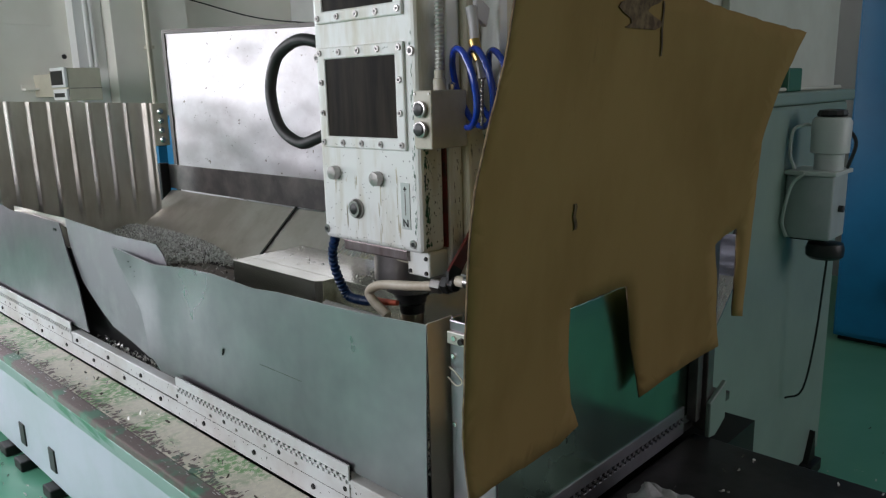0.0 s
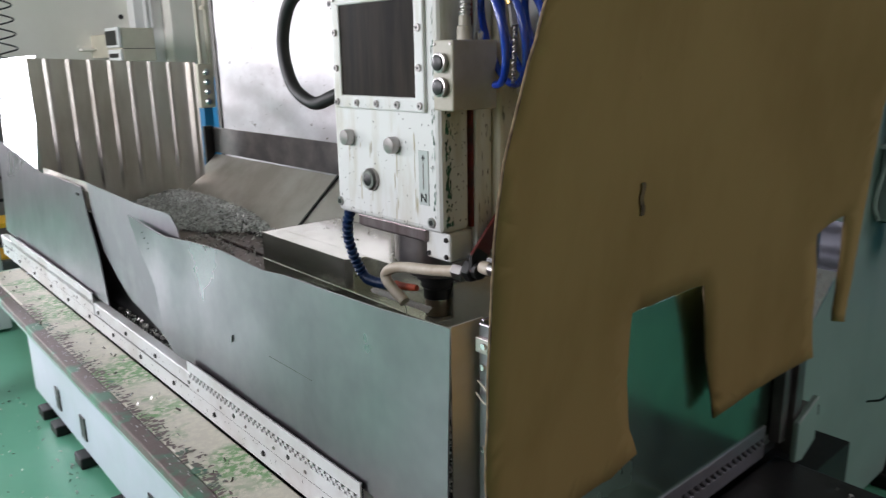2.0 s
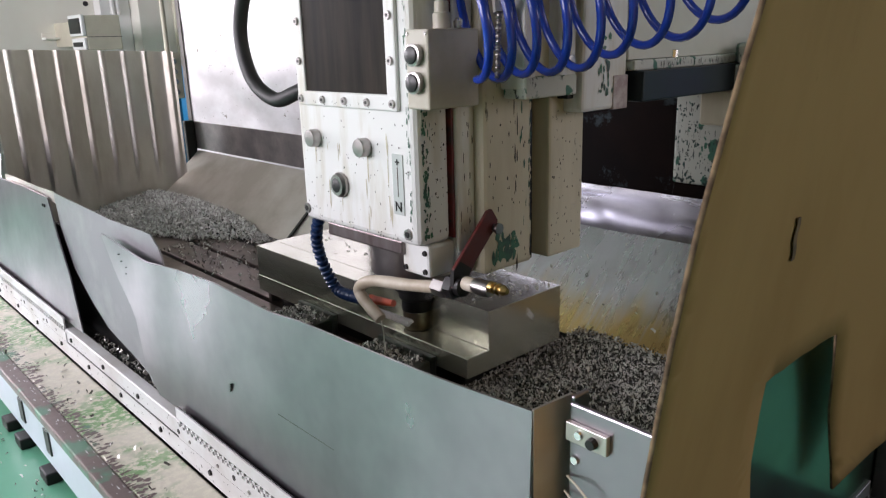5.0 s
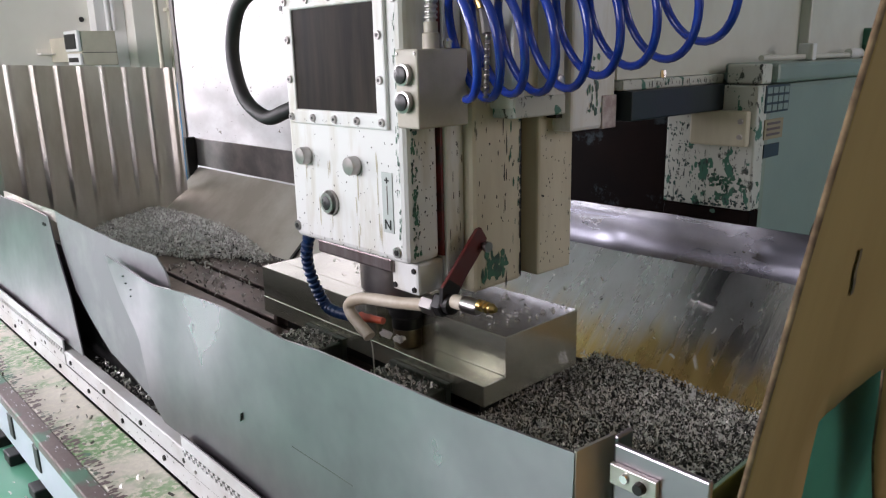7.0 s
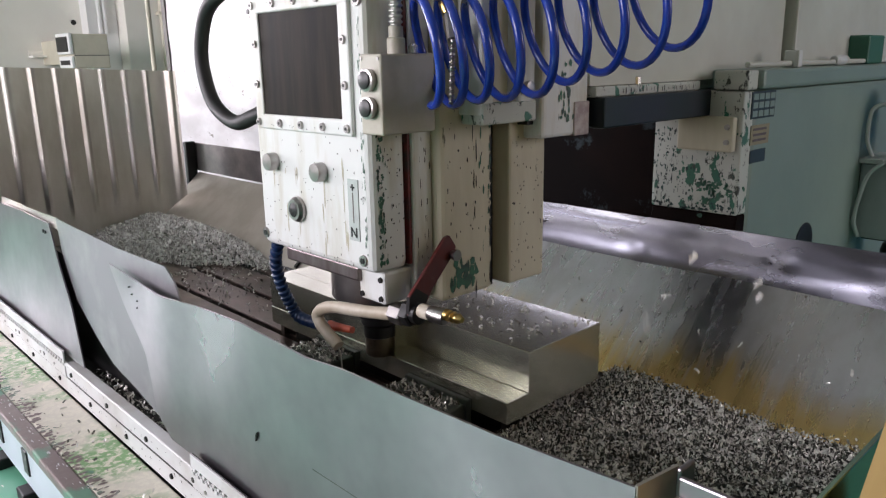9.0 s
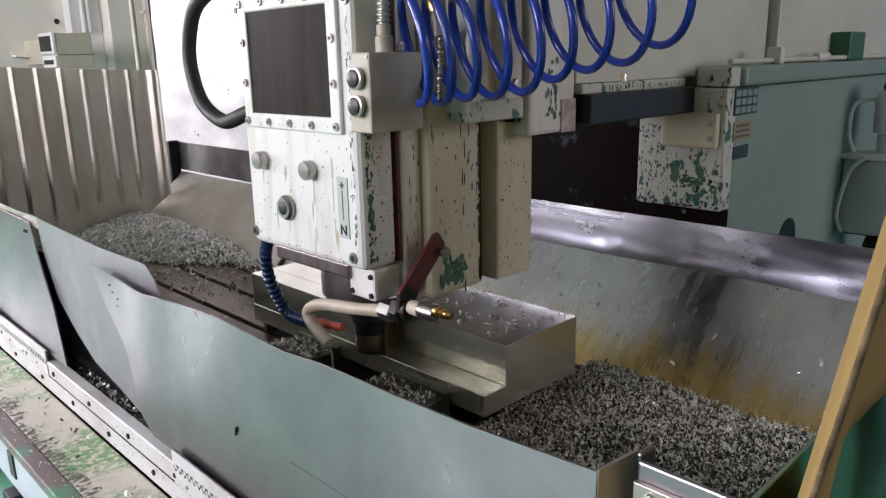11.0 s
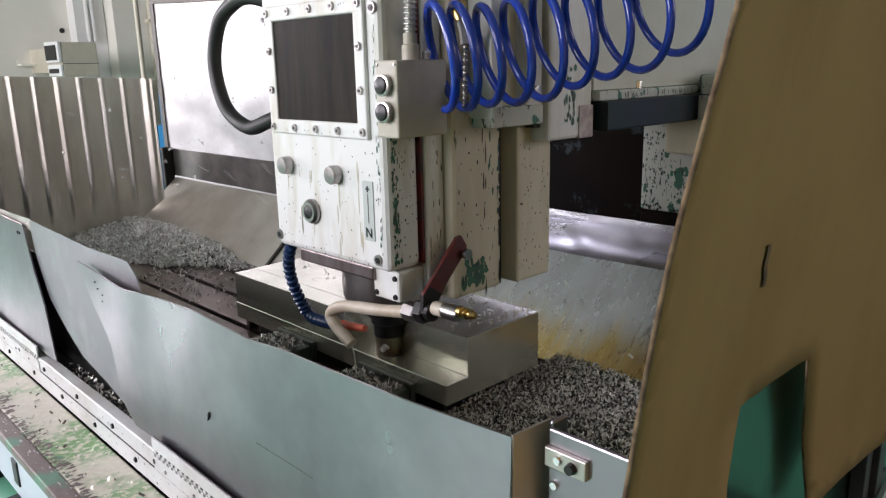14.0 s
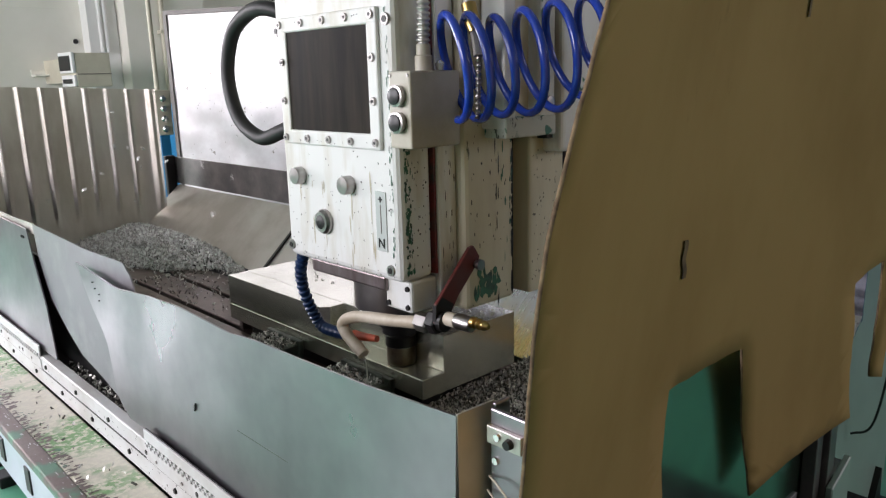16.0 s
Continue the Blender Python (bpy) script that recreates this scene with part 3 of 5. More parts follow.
def cabinet():
    c = thing("machine_column", "grey green machine column with peeling paint and labels", "machine column")
    part("body", box(-0.05, 0.43, 0.80, 2.06, 0.05, 1.435, 0.012), CAB, c)
    part("cap", box(-0.07, 0.445, 0.802, 2.09, 1.436, 1.475, 0.008), CAB, c)
    part("cheek_cap", box(0.362, 0.434, 0.757, 0.801, 1.436, 1.474, 0.004), PAINT_PEEL, c)
    part("front_cheek", box(0.236, 0.43, 0.755, 0.80, 1.185, 1.434, 0.004), PAINT_PEEL, c, "white cheek with peeling green paint")
    f = [("y", 0.755, 0.238 + abs(rnd.gauss(0, 0.045)), rnd.uniform(1.19, 1.36), rnd.uniform(0.001, 0.004), rnd.uniform(0.001, 0.006)) for i in range(110)]
    f += [("y", 0.755, rnd.uniform(0.24, 0.425), rnd.uniform(1.19, 1.32), rnd.uniform(0.0006, 0.0015), rnd.uniform(0.002, 0.012)) for i in range(60)]
    f += [("y", 0.755, rnd.uniform(0.24, 0.425), 1.187 + abs(rnd.gauss(0, 0.010)), rnd.uniform(0.002, 0.007), rnd.uniform(0.002, 0.006)) for i in range(50)]
    flecks("chipped_wear", c, mat("dark greenish grime", (0.02, 0.035, 0.035), 0.5, second=(0.012, 0.07, 0.06), scale=60), f, "dark chips and oil runs", 0.0006)
    f = [("y", 0.755, rnd.gauss(0.375, 0.022), rnd.gauss(1.235, 0.022), rnd.uniform(0.002, 0.008), rnd.uniform(0.002, 0.009)) for i in range(60)]
    flecks("undercoat_wear", c, GREENCHIP, f, "green undercoat showing through", 0.0009)
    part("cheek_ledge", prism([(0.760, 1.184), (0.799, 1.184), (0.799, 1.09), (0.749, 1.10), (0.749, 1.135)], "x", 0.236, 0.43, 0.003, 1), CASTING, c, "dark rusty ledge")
    part("upper_column", box(-0.45, 0.36, 1.15, 2.12, 1.476, 3.0, 0.006), COLUMN, c, "pale column face")
    # The shade below the slideway bar is in this casting's colour.
    part("bed_front", box(-0.9, 0.235, 0.765, 0.799, 0.3, 1.434), CASTING, c, "oily casting coloured in deep shade")
    part("bracket_plate", box(0.300, 0.420, 0.735, 0.7545, 1.315, 1.385, 0.004), PAINT_SIDE, c)
    for z in (1.335, 1.365):
        part("screw", lathe([(0.005, 0.731), (0.006, 0.735)], (0.408, 0, z), "y", 10), STEEL, c)
    part("label_plate", box(0.43, 0.432, 0.785, 0.893, 1.378, 1.432), LABEL_BLUE, c, "small dark printed plate with pale blocks")
    for i in range(4):
        for j in range(3):
            part("label_bar", box(0.432, 0.4328, 0.790 + i * 0.026, 0.811 + i * 0.026, 1.382 + j * 0.017, 1.394 + j * 0.017), CAB, c)
    part("label_plate", box(0.43, 0.432, 0.79, 0.875, 1.325, 1.365), LABEL_GOLD, c, "small gold printed plate")
    for j in range(3):
        part("label_bar", box(0.432, 0.4328, 0.80, 0.86, 1.332 + j * 0.011, 1.337 + j * 0.011), LEDGE_EDGE, c)
    part("label_plate", box(0.43, 0.432, 0.795, 0.865, 1.288, 1.315), LABEL_BLUE, c, "small dark printed plate")
    part("hole", lathe([(0.05, 0.428), (0.052, 0.432), (0.045, 0.433)], (0, 1.13, 1.06), "x"), BLACK, c, "round dark hole")
    part("conduit", sweep([(0.40, 0.82, 1.484), (0.40, 2.05, 1.484)], 0.006, 10), COLUMN, c)
    part("conduit_clip", box(0.385, 0.418, 1.03, 1.052, 1.475, 1.512, 0.003), PAINT, c)
    part("conduit_socket", lathe([(0.010, 1.29), (0.0125, 1.30), (0.0125, 1.36), (0.010, 1.37)], (0.40, 0, 1.488), "y", 16), PAINT, c)
    part("terminal_box", box(0.33, 0.41, 1.50, 1.62, 1.476, 1.55, 0.005), mat("dark green box paint", (0.03, 0.14, 0.09), 0.5), c, "dark green box")
    part("levelling_foot", merge(box(0.36, 0.47, 1.86, 1.98, 0, 0.05, 0.005), prism([(1.88, 0.05), (1.96, 0.05), (1.94, 0.17)], "x", 0.43, 0.45)), DARK, c)

    p = thing("oil_pump", "grey lubricating oil pump with a square tank on the column", "oil pump")
    part("tank", box(0.432, 0.59, 1.50, 1.66, 0.965, 1.19, 0.008), mat("grey tank paint", (0.42, 0.46, 0.46), 0.4, second=(0.36, 0.40, 0.40), scale=6), p)
    part("lid", box(0.43, 0.60, 1.485, 1.675, 1.19, 1.205, 0.003), OFFWHITE, p)
    mot = part("motor", lathe([(0.048, 1.205), (0.048, 1.26), (0.062, 1.265), (0.064, 1.37), (0.055, 1.385), (0.03, 1.388)], (0.545, 1.58, 0)), OFFWHITE, p, "", True)
    part("fan_cover", lathe([(0.045, 1.388), (0.05, 1.395), (0.045, 1.41), (0.02, 1.413)], (0.545, 1.58, 0), seg=12), BLACK, mot, "black fan cover")
    part("pipe", sweep(spline([(0.46, 1.50, 1.21), (0.445, 1.49, 1.26), (0.445, 1.50, 1.34), (0.47, 1.53, 1.36), (0.49, 1.56, 1.36)]), 0.006, 8), OFFWHITE, p)
    part("pipe", sweep(spline([(0.50, 1.48, 1.20), (0.46, 1.475, 1.15), (0.44, 1.47, 1.03), (0.45, 1.49, 0.97)]), 0.006, 8), OFFWHITE, p)
    part("cable", sweep(spline([(0.58, 1.60, 1.36), (0.62, 1.60, 1.30), (0.60, 1.60, 1.21)]), 0.006, 8), BLACK, p)
    part("plug", lathe([(0.012, 0.59), (0.012, 0.605), (0.008, 0.607)], (0, 1.58, 1.07), "x", 14), BLACK, p)
    k = part("filler_cap", lathe([(0.05, 0.885), (0.062, 0.895), (0.064, 0.92), (0.058, 0.94), (0.03, 0.945)], (0.55, 1.60, 0), seg=20), BLACK, p, "black round cap", True)
    part("cap_arm", box(0.432, 0.55, 1.58, 1.62, 0.945, 0.965, 0.003), DARK, p)
    part("oil_line", sweep(spline([(0.56, 1.60, 0.885), (0.55, 1.62, 0.8), (0.53, 1.64, 0.55), (0.50, 1.64, 0.35), (0.44, 1.64, 0.30)]), 0.004, 8), BLACK, p)


    p.scale = (0.9, 0.9, 0.9)
    p.location = (0.043, 0.123, 0.150)


# ---- the milling head, on its slide ----


def flecks(name, parent, material, spots, label="", proud=0.0005):
    """Chipped paint: small ragged flat patches. A spot is axis, plane, two centre values, half width, half height."""
    bm = bmesh.new()
    for (axis, plane, a, b, w, h) in spots:
        k = rnd.randint(5, 8)
        ph = rnd.uniform(0, 6.3)
        ring = []
        for i in range(k):
            t = ph + 2 * math.pi * i / k
            r = rnd.uniform(0.45, 1.0)
            p, q = a + w * r * math.cos(t), b + h * r * math.sin(t)
            ring.append(bm.verts.new({"x": (plane + proud, p, q), "y": (p, plane - proud, q), "z": (p, q, plane + proud)}[axis]))
        bm.faces.new(ring)
    ob = part(name, bm, material, parent, label)
    ob["kind"] = "stuff"
    return ob


def paint_wear(h):
    tiny = lambda: rnd.uniform(0.0006, 0.0022)
    f = [("y", 0.0, rnd.uniform(-0.04, 0.245), 1.20 + 0.2 * rnd.random() ** 1.4, tiny(), tiny() * 1.2) for i in range(110)]
    f += [("y", -0.007, rnd.choice((rnd.uniform(-0.03, 0.225),)), rnd.choice((1.405, 1.597)) + rnd.uniform(-0.004, 0.004), tiny(), tiny()) for i in range(24)]
    f += [("x", 0.258, rnd.uniform(0.012, 0.066), rnd.uniform(1.21, 1.40), tiny(), tiny() * 1.6) for i in range(60)]
    f += [("x", 0.285, rnd.uniform(0.12, 0.224), rnd.uniform(1.14, 1.6), tiny(), tiny() * 3) for i in range(80)]
    f += [("x", 0.285, 0.185 + 0.004 * math.sin(i), rnd.uniform(1.13, 1.55), 0.0018, rnd.uniform(0.006, 0.03)) for i in range(10)]
    f += [("x", 0.285, 0.2215, rnd.uniform(1.15, 1.6), 0.003, rnd.uniform(0.004, 0.02)) for i in range(44)]
    f += [("x", 0.298, rnd.uniform(0.258, 0.34), rnd.uniform(1.145, 1.39), tiny(), tiny() * 2) for i in range(70)]
    f += [("x", 0.266, rnd.uniform(0.078, 0.108), rnd.uniform(1.16, 1.40), tiny() * 0.7, tiny() * 6) for i in range(22)]
    flecks("chipped_wear", h, BLACK, f, "dark chips in the paint")
    g = [("x", 0.258, 0.012 + abs(rnd.gauss(0, 0.006)), 1.21 + 0.19 * rnd.random(), rnd.uniform(0.001, 0.004), rnd.uniform(0.002, 0.007)) for i in range(90)]
    g += [("y", 0.0, 0.246 - abs(rnd.gauss(0, 0.003)), 1.22 + 0.40 * rnd.random(), rnd.uniform(0.0005, 0.002), rnd.uniform(0.002, 0.008)) for i in range(50)]
    g += [("x", 0.285, 0.165 + rnd.gauss(0, 0.014), 1.155 + abs(rnd.gauss(0, 0.016)), rnd.uniform(0.003, 0.009), rnd.uniform(0.008, 0.02)) for i in range(34)]
    g += [("x", 0.285, rnd.uniform(0.195, 0.222), rnd.uniform(1.2, 1.45), rnd.uniform(0.001, 0.003), rnd.uniform(0.004, 0.018)) for i in range(16)]
    flecks("undercoat_wear", h, GREENCHIP, g, "green undercoat showing through", 0.0008)
    s = [("y", 0.0, x + rnd.gauss(0, 0.003), 1.36 - rnd.random() * 0.14, rnd.uniform(0.001, 0.003), rnd.uniform(0.01, 0.04)) for x in (0.0, 0.03, 0.065, 0.14, 0.19) for i in range(4)]
    flecks("oil_staining", h, mat("thin oil stain", (0.52, 0.50, 0.40), 0.4, second=(0.45, 0.40, 0.28), scale=40), s, "yellowish oil streaks", 0.0003)




def rounded_front(x0, x1, y0, y1, z0, z1, r=0.012):
    return box(x0, x1, y0, y1, z0, z1, r, 3)


def milling_head():
    h = thing("milling_head", "white milling machine head with chipped green-edged paint", "milling head")
    ON_HEAD.append(h)
    part("front_cover", rounded_front(-0.055, 0.258, 0.0, 0.068, 1.195, 2.2), PAINT, h, "white front cover with chipped paint")
    part("seal", box(-0.045, 0.2605, 0.0685, 0.073, 1.20, 2.2), REDLINE, h, "dark red sealing strip")
    part("rear_cover", box(-0.05, 0.266, 0.074, 0.112, 1.15, 2.2, 0.004), PAINT, h)
    part("body", box(-0.04, 0.285, 0.112, 0.228, 1.132, 2.2, 0.008), PAINT_SIDE, h, "stained beige head casting")
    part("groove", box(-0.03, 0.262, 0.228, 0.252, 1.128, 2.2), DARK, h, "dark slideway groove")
    part("slide_cover", box(-0.04, 0.298, 0.253, 0.345, 1.134, 1.405, 0.005), PAINT_SIDE, h, "stained slide cover")
    # two dark windows with screwed frames
    for (z0, z1) in ((1.398, 1.604), (1.652, 1.86)):
        fr = part("window_frame", merge(box(-0.035, 0.228, -0.007, 0.001, z0, z0 + 0.024, 0.003), box(-0.035, 0.228, -0.007, 0.001, z1 - 0.024, z1, 0.003),
                  box(-0.035, -0.012, -0.0066, 0.001, z0 + 0.018, z1 - 0.018, 0.003), box(0.204, 0.228, -0.0066, 0.001, z0 + 0.018, z1 - 0.018, 0.003)), PAINT, h)
        part("pane", box(-0.016, 0.208, -0.004, 0.0005, z0 + 0.02, z1 - 0.02, 0.002), GLASS_DARK, fr, "dark smoked pane with scratches")
        spots = [(x, z) for z in (z0 + 0.011, z1 - 0.011) for x in (-0.026, 0.038, 0.098, 0.157, 0.218)]
        spots += [(x, z) for x in (-0.024, 0.217) for z in (z0 + 0.072, z0 + 0.135)]
        for x, z in spots:
            sc = part("screw", lathe([(0.0058, -0.0105), (0.0065, -0.007)], (x, 0, z), "y", 14), STEEL, fr)
            part("socket", lathe([(0.0026, -0.0112), (0.0026, -0.0100)], (x, 0, z), "y", 6), BLACK, sc)
    for (x, z) in ((-0.043, 1.216), (0.234, 1.214), (-0.045, 1.585), (0.243, 1.585)):
        sc = part("screw", lathe([(0.0085, -0.003), (0.0095, 0.001)], (x, 0, z), "y", 16), STEEL, h)
        part("socket", lathe([(0.005, -0.004), (0.005, -0.002)], (x, 0, z), "y", 6), BLACK, sc)
    for (x, z, r) in ((0.001, 1.344, 0.0150), (0.138, 1.339, 0.0150)):
        part("plug", lathe([(r, 0.001), (r, -0.012), (r * 0.92, -0.016), (0.002, -0.017)], (x, 0, z), "y", 22), STEEL, h, "round steel plug", True)
    eye = part("sight_glass", lathe([(0.021, 0.001), (0.021, -0.006), (0.017, -0.011), (0.012, -0.011)], (0.065, 0, 1.271), "y", 24), STEEL, h, "steel-rimmed sight glass", True)
    part("lens", lathe([(0.012, -0.0115), (0.004, -0.013)], (0.065, 0, 1.271), "y", 20), BLACK, eye)
    # direction plate with its marks
    part("axis_plate", box(0.203, 0.228, -0.0015, 0.0005, 1.242, 1.335, 0.0005), LABEL_PALE, h, "narrow plate marked with axis direction")
    part("plus_mark", merge(box(0.211, 0.220, -0.0024, -0.0016, 1.3220, 1.3242), box(0.2143, 0.2166, -0.0024, -0.0016, 1.3185, 1.3275)), BLACK, h)
    part("arrow_line", box(0.2148, 0.2161, -0.0022, -0.0016, 1.270, 1.315), LEDGE_EDGE, h)
    cu = bpy.data.curves.new("axis_letter", "FONT")
    cu.body, cu.size, cu.extrude, cu.align_x = "N", 0.022, 0.0004, "CENTER"
    tmp = new("axis_letter", cu)
    tmp.matrix_world = pose(0.2155, -0.0022, 1.2475, 90, 0, 0)
    tmp.data.materials.append(BLACK)
    tmp.parent = h
    # spindle nose
    part("nose_plate", box(-0.004, 0.20, 0.012, 0.20, 1.171, 1.196, 0.004), STEEL_RED, h, "oil-stained steel nose plate")
    n = part("nose_bracket", box(0.192, 0.256, 0.020, 0.075, 1.143, 1.195, 0.005), PAINT, h)
    for (x, z) in ((0.201, 1.152), (0.247, 1.152), (0.247, 1.182)):
        part("socket", lathe([(0.004, 0.017), (0.005, 0.021)], (x, 0, z), "y", 12), BLACK, n)
    part("spindle_nose", lathe([(0.086, 1.16), (0.086, 1.078), (0.081, 1.071), (0.062, 1.070), (0.060, 1.046), (0.052, 1.043)], (0.02, 0.19, 0), seg=48), STEEL, h, "oily steel spindle nose", True)
    part("tool_holder", lathe([(0.044, 1.045), (0.044, 1.028), (0.036, 1.026), (0.036, 1.012), (0.031, 1.006), (0.031, 0.985), (0.028, 0.983)], (0.01, 0.20, 0), seg=32), BLACK, h, "black tool holder", True)
    bm = lathe([(0.027, 0.984), (0.029, 0.975), (0.029, 0.950), (0.027, 0.946)], (0.01, 0.20, 0), seg=32)
    part("cutter", bm, mat("oiled brown cutter steel", (0.20, 0.16, 0.11), 0.35, 0.8, second=(0.12, 0.09, 0.06), scale=30), h, "face milling cutter", True)

    paint_wear(h)
    # button box
    b = thing("button_box", "beige push button box with two black buttons on the head", "control box")
    ON_HEAD.append(b)
    part("case", box(0.258, 0.305, -0.012, 0.085, 1.404, 1.512, 0.003), BOX, b)
    for z in (1.478, 1.441):
        r = part("button_ring", lathe([(0.0145, -0.012), (0.0155, -0.021), (0.0125, -0.022)], (0.281, 0, z), "y", 24), STEEL, b, "steel button ring", True)
        part("button", lathe([(0.012, -0.018), (0.012, -0.024), (0.009, -0.0255)], (0.281, 0, z), "y", 20), BLACK, r, "black push button", True)
    for x in (0.263, 0.300):
        part("screw", lathe([(0.0025, -0.0135), (0.0025, -0.012)], (x, 0, 1.506), "y", 8), STEEL, b)
    part("gland", lathe([(0.0125, 1.512), (0.0125, 1.532), (0.010, 1.534), (0.010, 1.548)], (0.288, 0.03, 0), seg=16), BOX, b, "", True)
    pts = [(0.288 + 0.003 * math.sin(i * 0.02), 0.03, 1.545 + i * 0.0012) for i in range(500)]
    part("flexible_conduit", sweep(pts, lambda u: 0.0085 + 0.0014 * math.sin(u * 500 * 1.05), 10), mat("grey conduit", (0.45, 0.45, 0.42), 0.4, 0.5), b, "ribbed flexible conduit", True)
    part("lamp_screw", lathe([(0.006, 1.512), (0.007, 1.522), (0.003, 1.526)], (0.30, 0.05, 0), seg=12), CHROME, b)

    # coolant hoses
    l = thing("coolant_hose", "dark blue segmented coolant hose with an orange nozzle", "hose")
    ON_HEAD.append(l)
    pts = spline([(-0.040, 0.022, 1.202), (-0.057, 0.022, 1.166), (-0.069, 0.030, 1.130), (-0.069, 0.040, 1.094), (-0.064, 0.050, 1.065), (-0.055, 0.058, 1.043), (-0.021, 0.060, 1.040), (0.022, 0.060, 1.044)], 3)
    for i, (a, c) in enumerate(zip(pts, pts[1:])):
        d = c - a
        part("segment", sweep([a - d * 0.05, a + d * 0.12, a + d * 0.5, a + d * 0.72, c + d * 0.08], lambda u: (0.0096, 0.0116, 0.0112, 0.0092, 0.0070)[min(4, int(u * 4 + 0.5))], 16), LOC, l, "", True)
    part("nozzle", sweep([(0.048, 0.060, 1.048), (0.058, 0.060, 1.050), (0.110, 0.062, 1.056)], lambda u: 0.0105 - 0.0045 * u, 12), ORANGE, l, "orange cone nozzle", True)
    part("neck", sweep([(0.020, 0.060, 1.044), (0.050, 0.060, 1.0485)], 0.0085, 12), LOC, l, "", True)
    c = thing("coolant_hose", "cream bent coolant hose with hexagon fittings and a brass end", "hose")
    ON_HEAD.append(c)
    part("tube", sweep(spline([(0.112, 0.030, 1.036), (0.104, 0.030, 1.041), (0.083, 0.030, 1.051), (0.062, 0.030, 1.065), (0.053, 0.031, 1.076), (0.063, 0.032, 1.089), (0.100, 0.034, 1.102), (0.18, 0.041, 1.111), (0.237, 0.048, 1.119)], 8),
         lambda u: 0.0105 + 0.0003 * math.sin(40 * u), 14), CREAM, c, "cream rubber tube", True)
    part("coolant_stream", sweep(spline([(0.112, 0.030, 1.034), (0.115, 0.032, 1.015), (0.115, 0.033, 0.985), (0.114, 0.034, 0.925)]), 0.0012, 8), COOLANT, c, "thin thread of running coolant", True)
    part("hex_nut", lathe([(0.014, 0.235), (0.016, 0.238), (0.016, 0.262), (0.014, 0.265)], (0, 0.050, 1.121), "x", 6), STEEL, c)
    part("hex_nut", lathe([(0.018, 0.268), (0.020, 0.271), (0.020, 0.286), (0.018, 0.289)], (0, 0.050, 1.129), "x", 6), BLACK, c)
    part("lock_ring", lathe([(0.013, 0.289), (0.016, 0.291), (0.016, 0.301), (0.012, 0.303)], (0, 0.050, 1.133), "x", 20), BLACK, c)
    part("ferrule", lathe([(0.010, 0.303), (0.010, 0.326), (0.0125, 0.328), (0.0125, 0.352), (0.0105, 0.357)], (0, 0.050, 1.141), "x", 20), STEEL, c, "", True)
    part("sleeve", lathe([(0.0106, 0.303), (0.0112, 0.305), (0.0112, 0.322), (0.0106, 0.324)], (0, 0.050, 1.140), "x", 20), CREAM, c, "", True)
    part("brass_end", lathe([(0.009, 0.357), (0.009, 0.364), (0.006, 0.366), (0.009, 0.373), (0.006, 0.375), (0.008, 0.382), (0.004, 0.390)], (0, 0.050, 1.146), "x", 14), BRASS, c, "brass hose barb", True)
    part("bolt", lathe([(0.007, 0.285), (0.007, 0.298), (0.009, 0.299), (0.009, 0.304)], (0, 0.127, 1.210), "x", 12), STEEL, c)
    part("arm", prism([(0.112, 1.239), (0.122, 1.241), (0.135, 1.222), (0.133, 1.213), (0.086, 1.166), (0.062, 1.132), (0.034, 1.132), (0.037, 1.162)], "x", 0.2865, 0.293, 0.001, 1), RED, c, "red-brown support arm")
    part("arm_grime", prism([(0.074, 1.156), (0.062, 1.131), (0.034, 1.131), (0.036, 1.160), (0.050, 1.172)], "x", 0.2862, 0.2936), BLACK, c, "oily black lower end")


